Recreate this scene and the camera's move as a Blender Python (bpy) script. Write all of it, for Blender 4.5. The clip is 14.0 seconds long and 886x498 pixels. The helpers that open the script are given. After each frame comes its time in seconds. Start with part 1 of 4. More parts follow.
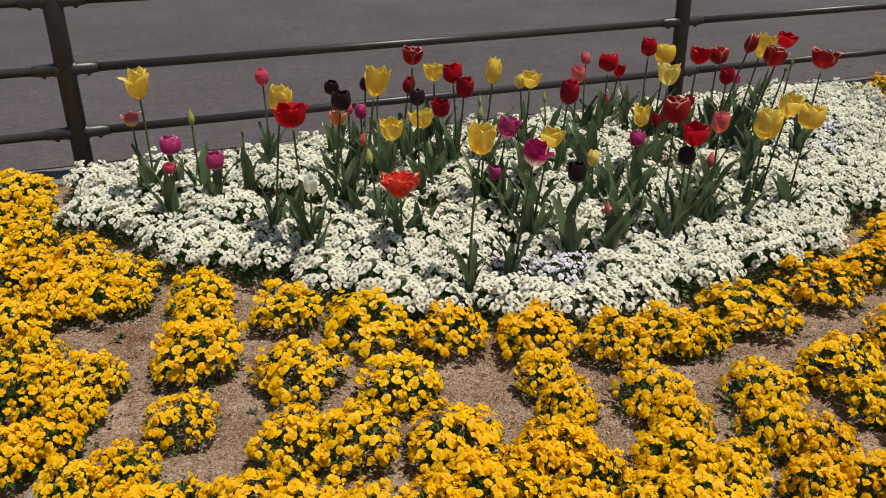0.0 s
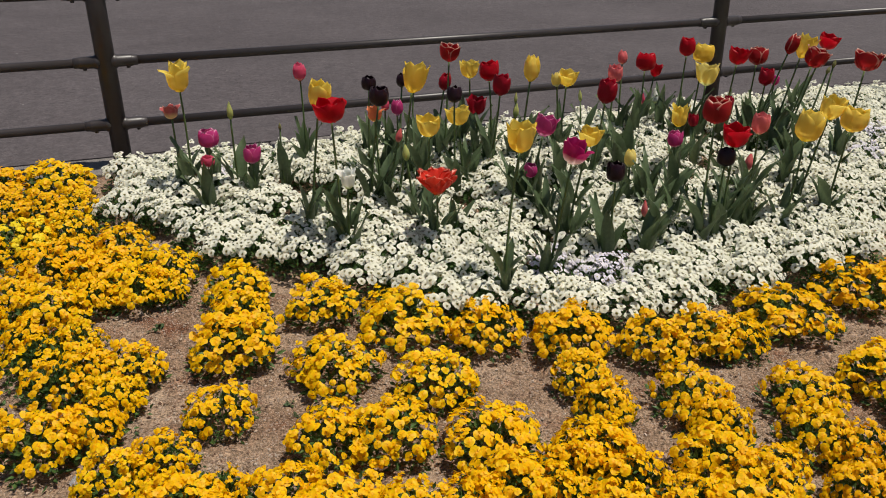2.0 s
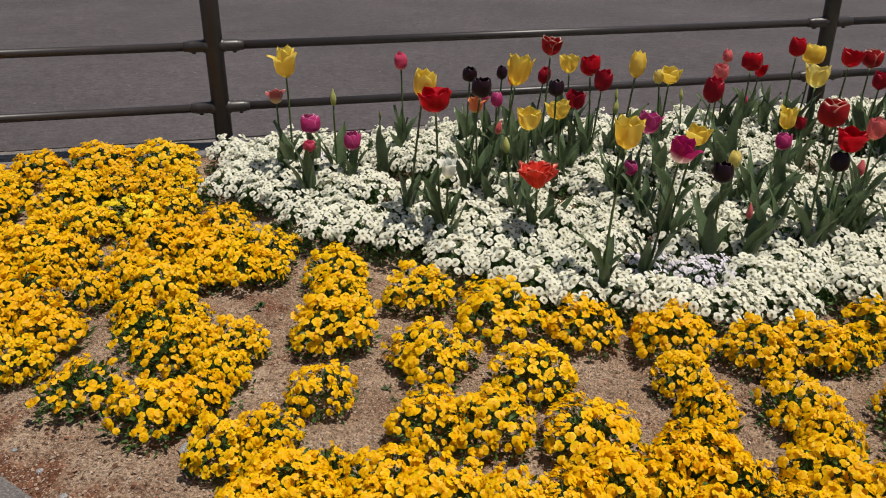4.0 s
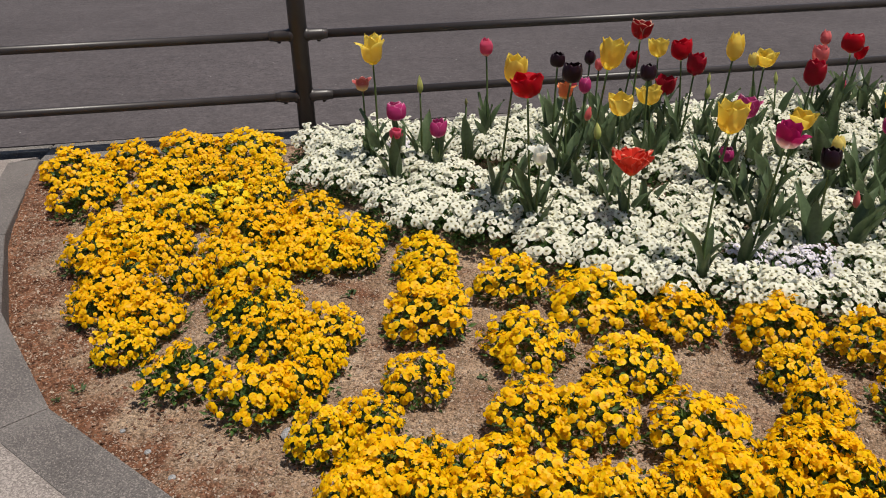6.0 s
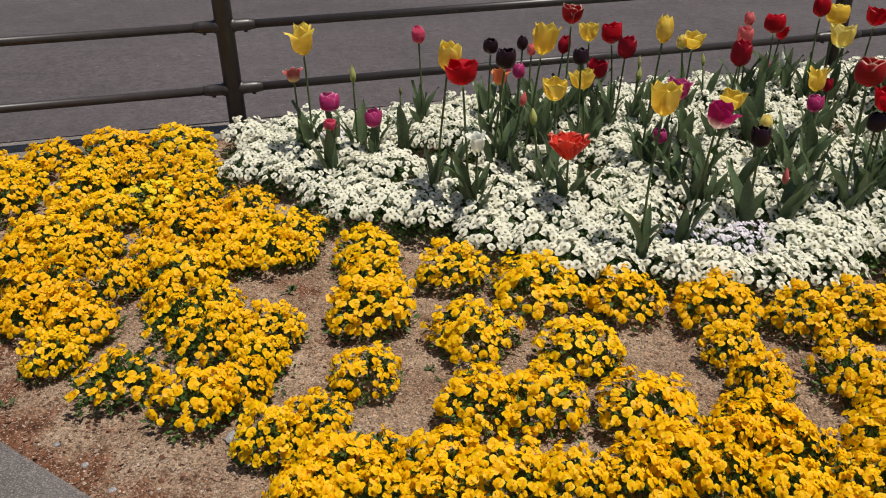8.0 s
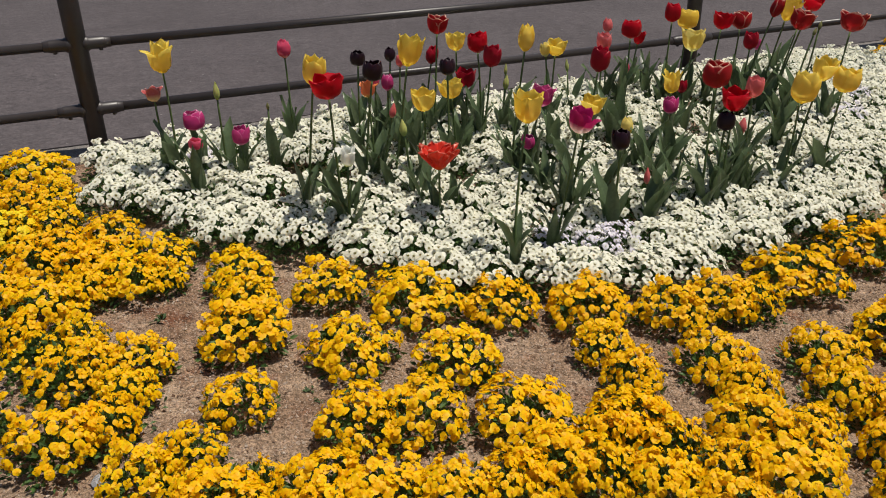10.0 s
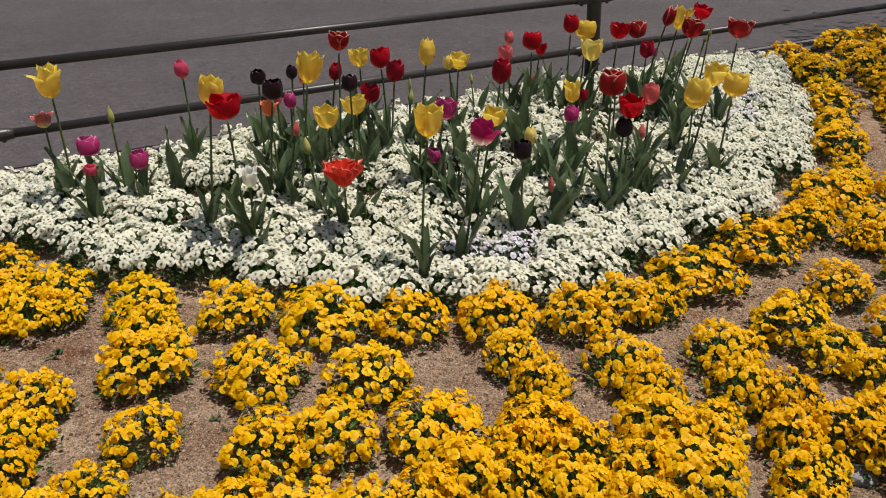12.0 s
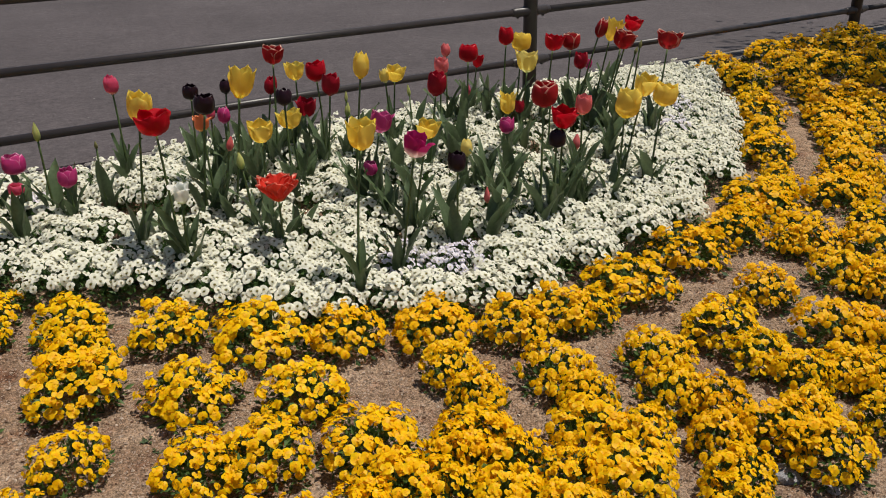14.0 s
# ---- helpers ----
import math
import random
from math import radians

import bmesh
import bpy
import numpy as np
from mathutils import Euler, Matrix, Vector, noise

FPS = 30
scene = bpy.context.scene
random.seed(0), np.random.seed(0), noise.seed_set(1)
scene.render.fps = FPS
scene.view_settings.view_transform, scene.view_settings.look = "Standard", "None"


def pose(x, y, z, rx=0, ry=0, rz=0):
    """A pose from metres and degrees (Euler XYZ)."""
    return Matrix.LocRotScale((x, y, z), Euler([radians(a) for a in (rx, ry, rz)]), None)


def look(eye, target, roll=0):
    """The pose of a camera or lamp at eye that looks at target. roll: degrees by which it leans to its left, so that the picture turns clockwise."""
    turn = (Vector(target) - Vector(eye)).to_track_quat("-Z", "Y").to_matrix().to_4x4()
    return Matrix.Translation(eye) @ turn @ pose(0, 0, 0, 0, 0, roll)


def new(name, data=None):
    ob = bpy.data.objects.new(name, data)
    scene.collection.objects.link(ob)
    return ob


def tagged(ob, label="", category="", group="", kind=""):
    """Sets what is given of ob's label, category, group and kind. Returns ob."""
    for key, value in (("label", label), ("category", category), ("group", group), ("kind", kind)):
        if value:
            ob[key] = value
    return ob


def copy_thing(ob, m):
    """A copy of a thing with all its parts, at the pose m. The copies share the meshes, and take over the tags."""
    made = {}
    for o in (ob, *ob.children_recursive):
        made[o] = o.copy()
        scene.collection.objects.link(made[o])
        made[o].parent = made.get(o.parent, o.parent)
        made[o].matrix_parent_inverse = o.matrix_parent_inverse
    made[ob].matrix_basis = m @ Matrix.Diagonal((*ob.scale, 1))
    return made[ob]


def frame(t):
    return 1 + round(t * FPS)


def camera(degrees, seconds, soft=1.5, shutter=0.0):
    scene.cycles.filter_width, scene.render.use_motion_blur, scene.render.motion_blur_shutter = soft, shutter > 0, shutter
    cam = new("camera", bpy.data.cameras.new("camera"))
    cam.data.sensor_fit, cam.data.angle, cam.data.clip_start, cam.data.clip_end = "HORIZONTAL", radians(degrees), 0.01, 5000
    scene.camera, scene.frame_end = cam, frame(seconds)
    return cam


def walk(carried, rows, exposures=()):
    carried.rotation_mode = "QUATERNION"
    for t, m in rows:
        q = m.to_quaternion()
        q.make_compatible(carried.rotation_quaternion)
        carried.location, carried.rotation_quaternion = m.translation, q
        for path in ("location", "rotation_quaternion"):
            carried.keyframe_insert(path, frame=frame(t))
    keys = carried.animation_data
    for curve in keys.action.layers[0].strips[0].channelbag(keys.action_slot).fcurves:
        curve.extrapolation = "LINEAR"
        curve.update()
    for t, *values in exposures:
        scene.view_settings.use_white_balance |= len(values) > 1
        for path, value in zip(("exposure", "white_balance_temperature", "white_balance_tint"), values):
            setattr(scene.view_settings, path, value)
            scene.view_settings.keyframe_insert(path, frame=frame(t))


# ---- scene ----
cam = camera(57.9, 14.0, soft=1.0)
PATH = [
    (0, (0.012, 0.012, 1.189), (-0.011, 1.842, 0.383), -1.0),
    (0.5, (0.004, 0.014, 1.19), (-0.031, 1.843, 0.381), -1.1),
    (1, (-0.008, 0.015, 1.189), (-0.056, 1.842, 0.379), -1.0),
    (1.5, (-0.02, 0.009, 1.188), (-0.082, 1.837, 0.378), -0.8),
    (2, (-0.029, 0.012, 1.189), (-0.109, 1.838, 0.377), -0.6),
    (2.5, (-0.04, 0.014, 1.193), (-0.143, 1.836, 0.376), -0.5),
    (3, (-0.063, 0.012, 1.185), (-0.2, 1.833, 0.369), -0.2),
    (3.5, (-0.085, 0.005, 1.185), (-0.281, 1.818, 0.365), -0.1),
    (4, (-0.117, -0.001, 1.181), (-0.368, 1.804, 0.358), -0.0),
    (4.2, (-0.128, -0.002, 1.184), (-0.398, 1.799, 0.357), -0.1),
    (6.3, (-0.221, 0.006, 1.163), (-0.624, 1.771, 0.314), -1.8),
    (6.5, (-0.226, 0.006, 1.163), (-0.622, 1.77, 0.308), -2.0),
    (7, (-0.235, 0.007, 1.158), (-0.597, 1.774, 0.295), -2.2),
    (7.5, (-0.232, 0.013, 1.155), (-0.551, 1.787, 0.288), -2.2),
    (8, (-0.229, 0.028, 1.157), (-0.472, 1.811, 0.285), -1.9),
    (8.5, (-0.215, 0.04, 1.159), (-0.39, 1.83, 0.286), -1.9),
    (9, (-0.205, 0.044, 1.162), (-0.307, 1.842, 0.291), -1.7),
    (11.5, (-0.139, 0.056, 1.165), (0.03, 1.862, 0.322), -1.9),
    (12, (-0.127, 0.056, 1.163), (0.084, 1.86, 0.327), -1.9),
    (12.5, (-0.108, 0.058, 1.162), (0.142, 1.86, 0.332), -1.9),
    (13, (-0.097, 0.055, 1.16), (0.193, 1.855, 0.337), -1.9),
    (13.5, (-0.088, 0.053, 1.162), (0.228, 1.851, 0.344), -1.8),
    (14, (-0.082, 0.048, 1.167), (0.251, 1.844, 0.352), -1.6),
]
walk(cam, [(t, look(eye, target, roll)) for t, eye, target, roll in PATH],
     [(0, -0.15), (4, -0.13), (6.5, -0.04), (9, -0.08), (14, -0.15)])

# ---- world, sun, exposure ----
SUN = Vector((0.27, -0.04, 0.95)).normalized()
world = bpy.data.worlds.new("sky")
scene.world = world
world.use_nodes = True
wn = world.node_tree.nodes
sky = wn.new("ShaderNodeTexSky")
sky.sky_type, sky.sun_disc = "NISHITA", False
sky.sun_elevation = math.asin(SUN.z)
sky.sun_rotation = math.atan2(SUN.x, SUN.y)
world.node_tree.links.new(sky.outputs[0], wn["Background"].inputs[0])
wn["Background"].inputs[1].default_value = 0.065
lamp = bpy.data.lights.new("sun", "SUN")
lamp.energy, lamp.angle, lamp.color = 5.0, radians(0.6), (1.0, 0.94, 0.84)
sun = new("sun", lamp)
sun.matrix_world = look(SUN * 30, (0, 0, 0))

# ---- materials ----
def material(name, rough=0.7, spec=0.3):
    m = bpy.data.materials.new(name)
    m.use_nodes = True
    nt = m.node_tree
    b = nt.nodes["Principled BSDF"]
    b.inputs["Roughness"].default_value = rough
    b.inputs["Specular IOR Level"].default_value = spec
    return m, nt, b


def node(nt, kind, **values):
    n = nt.nodes.new("ShaderNode" + kind)
    for k, v in values.items():
        n.inputs[k].default_value = v
    return n


def noise_of(nt, scale, detail=4.0, coord="Object", rough=0.55):
    c = nt.nodes.new("ShaderNodeTexCoord")
    n = node(nt, "TexNoise", Scale=scale, Detail=detail, Roughness=rough)
    nt.links.new(c.outputs[coord], n.inputs["Vector"])
    return n.outputs["Fac"]


def ramp(nt, fac, stops):
    r = nt.nodes.new("ShaderNodeValToRGB")
    while len(r.color_ramp.elements) < len(stops):
        r.color_ramp.elements.new(0.5)
    for e, (p, c) in zip(r.color_ramp.elements, stops):
        e.position, e.color = p, (*c, 1)
    nt.links.new(fac, r.inputs["Fac"])
    return r.outputs["Color"]


def mixed(nt, fac, a, b, blend="MIX"):
    n = nt.nodes.new("ShaderNodeMix")
    n.data_type, n.blend_type = "RGBA", blend
    for i, v in ((0, fac), (6, a), (7, b)):
        if isinstance(v, (int, float)):
            n.inputs[i].default_value = v
        elif isinstance(v, tuple):
            n.inputs[i].default_value = (*v, 1)
        else:
            nt.links.new(v, n.inputs[i])
    return n.outputs[2]


def bump(nt, b, height, strength, distance):
    n = node(nt, "Bump", Strength=strength, Distance=distance)
    nt.links.new(height, n.inputs["Height"])
    nt.links.new(n.outputs[0], b.inputs["Normal"])


def stretch(nt, fac, lo, hi):
    n = node(nt, "MapRange")
    n.inputs["From Min"].default_value, n.inputs["From Max"].default_value = lo, hi
    nt.links.new(fac, n.inputs["Value"])
    return n.outputs[0]


def colour_into(nt, b, colour):
    nt.links.new(colour, b.inputs["Base Color"])


def grained(name, stops, big, fine, strength, distance, rough=0.85, spec=0.25, speck=None):
    """Mineral surface: large soft blotches, fine grain, bump and light specks."""
    m, nt, b = material(name, rough, spec)
    blotch = ramp(nt, noise_of(nt, big, 5), stops)
    grain = noise_of(nt, fine, 3, rough=0.7)
    col = mixed(nt, 0.75, blotch, ramp(nt, grain, [(0.36, (0.24, 0.24, 0.24)), (0.64, (0.76, 0.76, 0.76))]), "OVERLAY")
    if speck:
        scale, amount, tint = speck
        c = nt.nodes.new("ShaderNodeTexCoord")
        v = node(nt, "TexVoronoi", Scale=scale)
        nt.links.new(c.outputs["Object"], v.inputs["Vector"])
        sep = nt.nodes.new("ShaderNodeSeparateColor")
        nt.links.new(v.outputs["Color"], sep.inputs[0])
        col = mixed(nt, stretch(nt, sep.outputs[0], 1 - amount, 1 - amount + 0.05), col, tint)
    colour_into(nt, b, col)
    bump(nt, b, grain, strength, distance)
    return m


def petal_material(name, base, light, eye, eye_size, glow=0.3, rough=0.5, edge=None, edge_at=0.8, deep=None):
    """Petal: colour runs with the stored radius (u), varies flower by flower, and lets light through."""
    m, nt, b = material(name, rough, 0.25)
    info = nt.nodes.new("ShaderNodeObjectInfo")
    uv = nt.nodes.new("ShaderNodeUVMap")
    sep = nt.nodes.new("ShaderNodeSeparateXYZ")
    nt.links.new(uv.outputs[0], sep.inputs[0])
    geo = nt.nodes.new("ShaderNodeNewGeometry")
    vary = nt.nodes.new("ShaderNodeMath")
    vary.operation = "ADD"
    nt.links.new(info.outputs["Random"], vary.inputs[0])
    nt.links.new(geo.outputs["Random Per Island"], vary.inputs[1])
    half = nt.nodes.new("ShaderNodeMath")
    half.operation = "MULTIPLY"
    half.inputs[1].default_value = 0.5
    nt.links.new(vary.outputs[0], half.inputs[0])
    col = mixed(nt, half.outputs[0], base, light)
    vein = noise_of(nt, 160, 2)
    col = mixed(nt, 0.35, col, ramp(nt, vein, [(0.3, (0.4, 0.4, 0.4)), (0.7, (0.6, 0.6, 0.6))]), "OVERLAY")
    if deep:
        col = mixed(nt, stretch(nt, sep.outputs[0], 0.85, 0.2), col, deep)
    col = mixed(nt, stretch(nt, sep.outputs[0], eye_size, eye_size * 0.45), col, eye)
    if edge:
        col = mixed(nt, stretch(nt, sep.outputs[1], edge_at, 1.0), col, edge)
    colour_into(nt, b, col)
    t = nt.nodes.new("ShaderNodeBsdfTranslucent")
    nt.links.new(col, t.inputs["Color"])
    mix = nt.nodes.new("ShaderNodeMixShader")
    mix.inputs[0].default_value = glow
    out = nt.nodes["Material Output"]
    nt.links.new(b.outputs[0], mix.inputs[1])
    nt.links.new(t.outputs[0], mix.inputs[2])
    nt.links.new(mix.outputs[0], out.inputs[0])
    return m


def leaf_material(name, dark, light, rough, spec, glow, scale):
    m, nt, b = material(name, rough, spec)
    geo = nt.nodes.new("ShaderNodeNewGeometry")
    col = mixed(nt, geo.outputs["Random Per Island"], dark, light)
    n = noise_of(nt, scale, 3)
    col = mixed(nt, 0.5, col, ramp(nt, n, [(0.3, (0.35, 0.35, 0.35)), (0.7, (0.62, 0.62, 0.62))]), "OVERLAY")
    colour_into(nt, b, col)
    bump(nt, b, n, 0.25, 0.002)
    t = nt.nodes.new("ShaderNodeBsdfTranslucent")
    nt.links.new(col, t.inputs["Color"])
    mix = nt.nodes.new("ShaderNodeMixShader")
    mix.inputs[0].default_value = glow
    nt.links.new(b.outputs[0], mix.inputs[1])
    nt.links.new(t.outputs[0], mix.inputs[2])
    nt.links.new(mix.outputs[0], nt.nodes["Material Output"].inputs[0])
    return m


def asphalt_material():
    m, nt, b = material("asphalt", 0.8, 0.3)
    col = ramp(nt, noise_of(nt, 0.7, 6, rough=0.65), [(0.32, (0.062, 0.0515, 0.053)), (0.68, (0.091, 0.077, 0.0795))])
    mottle = noise_of(nt, 11, 5, rough=0.7)
    col = mixed(nt, 0.45, col, ramp(nt, mottle, [(0.3, (0.3, 0.3, 0.3)), (0.7, (0.68, 0.68, 0.68))]), "OVERLAY")
    coarse = noise_of(nt, 36, 3, rough=0.75)
    col = mixed(nt, 0.55, col, ramp(nt, coarse, [(0.34, (0.3, 0.3, 0.3)), (0.66, (0.7, 0.7, 0.7))]), "OVERLAY")
    grain = noise_of(nt, 90, 3, rough=0.7)
    col = mixed(nt, 0.8, col, ramp(nt, grain, [(0.3, (0.3, 0.3, 0.3)), (0.7, (0.7, 0.7, 0.7))]), "OVERLAY")
    c = nt.nodes.new("ShaderNodeTexCoord")
    v = node(nt, "TexVoronoi", Scale=34.0)
    nt.links.new(c.outputs["Object"], v.inputs["Vector"])
    sep = nt.nodes.new("ShaderNodeSeparateColor")
    nt.links.new(v.outputs["Color"], sep.inputs[0])
    both = nt.nodes.new("ShaderNodeMath")
    both.operation = "MULTIPLY"
    nt.links.new(stretch(nt, sep.outputs[0], 0.985, 0.99), both.inputs[0])
    nt.links.new(stretch(nt, v.outputs["Distance"], 0.2, 0.12), both.inputs[1])
    col = mixed(nt, both.outputs[0], col, (0.3, 0.28, 0.27))
    colour_into(nt, b, col)
    bump(nt, b, grain, 0.7, 0.006)
    return m


ASPHALT = asphalt_material()
PAINT_WHITE = grained("road_paint", [(0.3, (0.6, 0.6, 0.58)), (0.7, (0.8, 0.8, 0.78))], 3, 90, 0.3, 0.002)
CONCRETE = grained("weathered_concrete", [(0.3, (0.11, 0.1, 0.092)), (0.7, (0.18, 0.162, 0.15))], 4, 330, 0.6, 0.003, 0.9, 0.2,
                   (330, 0.12, (0.3, 0.27, 0.25)))
GRANITE = grained("kerb_granite", [(0.3, (0.1, 0.088, 0.083)), (0.7, (0.155, 0.138, 0.13))], 5, 210, 0.8, 0.004, 0.85, 0.25,
                  (380, 0.2, (0.225, 0.195, 0.18)))
AGGREGATE = grained("exposed_aggregate", [(0.3, (0.2, 0.17, 0.155)), (0.7, (0.29, 0.25, 0.23))], 5, 240, 0.9, 0.004, 0.9, 0.2,
                    (330, 0.25, (0.38, 0.33, 0.3)))
JOINT = grained("dark_joint", [(0.3, (0.012, 0.011, 0.011)), (0.7, (0.022, 0.02, 0.02))], 8, 200, 0.5, 0.003)
BARK = grained("tree_bark", [(0.3, (0.07, 0.055, 0.045)), (0.7, (0.14, 0.115, 0.095))], 12, 90, 0.8, 0.006)
STONE = grained("grey_stone", [(0.3, (0.2, 0.2, 0.21)), (0.7, (0.33, 0.32, 0.32))], 20, 300, 0.4, 0.002)


def soil_material():
    m, nt, b = material("sandy_soil", 0.95, 0.1)
    sand = ramp(nt, noise_of(nt, 5, 6), [(0.3, (0.23, 0.145, 0.095)), (0.52, (0.33, 0.23, 0.158)), (0.72, (0.43, 0.32, 0.23))])
    red = ramp(nt, noise_of(nt, 16, 5), [(0.3, (0.125, 0.053, 0.03)), (0.6, (0.225, 0.108, 0.064)), (0.8, (0.33, 0.2, 0.133))])
    a = nt.nodes.new("ShaderNodeAttribute")
    a.attribute_name = "mulch"
    patch = nt.nodes.new("ShaderNodeMath")
    patch.operation = "ADD"
    nt.links.new(a.outputs["Fac"], patch.inputs[0])
    nt.links.new(stretch(nt, noise_of(nt, 7, 5), 0.37, 0.72), patch.inputs[1])
    col = mixed(nt, stretch(nt, patch.outputs[0], 0.55, 0.95), sand, red)
    clod = noise_of(nt, 45, 4, rough=0.7)
    col = mixed(nt, 0.7, col, ramp(nt, clod, [(0.36, (0.27, 0.27, 0.27)), (0.64, (0.7, 0.7, 0.7))]), "OVERLAY")
    grain = noise_of(nt, 150, 4, rough=0.75)
    col = mixed(nt, 0.9, col, ramp(nt, grain, [(0.38, (0.18, 0.18, 0.18)), (0.63, (0.8, 0.78, 0.76))]), "OVERLAY")
    c = nt.nodes.new("ShaderNodeTexCoord")
    v = node(nt, "TexVoronoi", Scale=330.0)
    nt.links.new(c.outputs["Object"], v.inputs["Vector"])
    sep = nt.nodes.new("ShaderNodeSeparateColor")
    nt.links.new(v.outputs["Color"], sep.inputs[0])
    col = mixed(nt, stretch(nt, sep.outputs[0], 0.9, 0.95), col, (0.46, 0.36, 0.29))
    colour_into(nt, b, col)
    bump(nt, b, grain, 1.0, 0.01)
    return m


SOIL = soil_material()


def chip_material(name, stops):
    m, nt, b = material(name, 0.9, 0.15)
    geo = nt.nodes.new("ShaderNodeNewGeometry")
    col = ramp(nt, geo.outputs["Random Per Island"], stops)
    col = mixed(nt, 0.6, col, ramp(nt, noise_of(nt, 260, 3), [(0.3, (0.35, 0.35, 0.35)), (0.7, (0.65, 0.65, 0.65))]), "OVERLAY")
    colour_into(nt, b, col)
    return m


GRAVEL = chip_material("soil_gravel", [(0.0, (0.12, 0.07, 0.046)), (0.3, (0.24, 0.16, 0.115)), (0.7, (0.37, 0.28, 0.215)), (1.0, (0.47, 0.385, 0.315))])
MULCH = chip_material("bark_chips", [(0.0, (0.06, 0.028, 0.018)), (0.6, (0.17, 0.075, 0.045)), (1.0, (0.32, 0.2, 0.14))])


def paint_material():
    m, nt, b = material("dark_brown_paint", 0.4, 0.5)
    n = noise_of(nt, 9, 5)
    col = ramp(nt, n, [(0.3, (0.028, 0.022, 0.021)), (0.7, (0.04, 0.032, 0.031))])
    colour_into(nt, b, col)
    r = stretch(nt, noise_of(nt, 40, 4), 0.2, 0.8)
    mr = node(nt, "MapRange")
    mr.inputs["To Min"].default_value, mr.inputs["To Max"].default_value = 0.36, 0.47
    nt.links.new(r, mr.inputs["Value"])
    nt.links.new(mr.outputs[0], b.inputs["Roughness"])
    bump(nt, b, noise_of(nt, 60, 3), 0.04, 0.0006)
    return m


PAINT = paint_material()
STEM = leaf_material("tulip_stem", (0.065, 0.105, 0.035), (0.125, 0.18, 0.06), 0.5, 0.3, 0.1, 60)
TULIP_LEAF = leaf_material("tulip_leaf", (0.055, 0.09, 0.042), (0.14, 0.19, 0.09), 0.36, 0.45, 0.3, 22)
VIOLA_LEAF = leaf_material("viola_leaf", (0.028, 0.062, 0.015), (0.085, 0.155, 0.038), 0.5, 0.3, 0.2, 70)
WEED_LEAF = leaf_material("weed_leaf", (0.04, 0.07, 0.025), (0.085, 0.13, 0.05), 0.6, 0.3, 0.25, 70)
YELLOW_VIOLA = petal_material("yellow_viola", (0.9, 0.49, 0.001), (0.96, 0.725, 0.002), (0.8, 0.34, 0.001), 0.12, 0.42, deep=(0.9, 0.49, 0.001))
LEMON_VIOLA = petal_material("lemon_viola", (0.88, 0.66, 0.01), (0.93, 0.78, 0.03), (0.7, 0.4, 0.005), 0.12, 0.42)
WHITE_VIOLA = petal_material("white_viola", (0.85, 0.83, 0.7), (0.93, 0.92, 0.81), (0.15, 0.13, 0.012), 0.34, 0.42, deep=(0.83, 0.82, 0.68))
LILAC_VIOLA = petal_material("lilac_viola", (0.68, 0.63, 0.72), (0.82, 0.79, 0.82), (0.5, 0.42, 0.1), 0.24, 0.25)
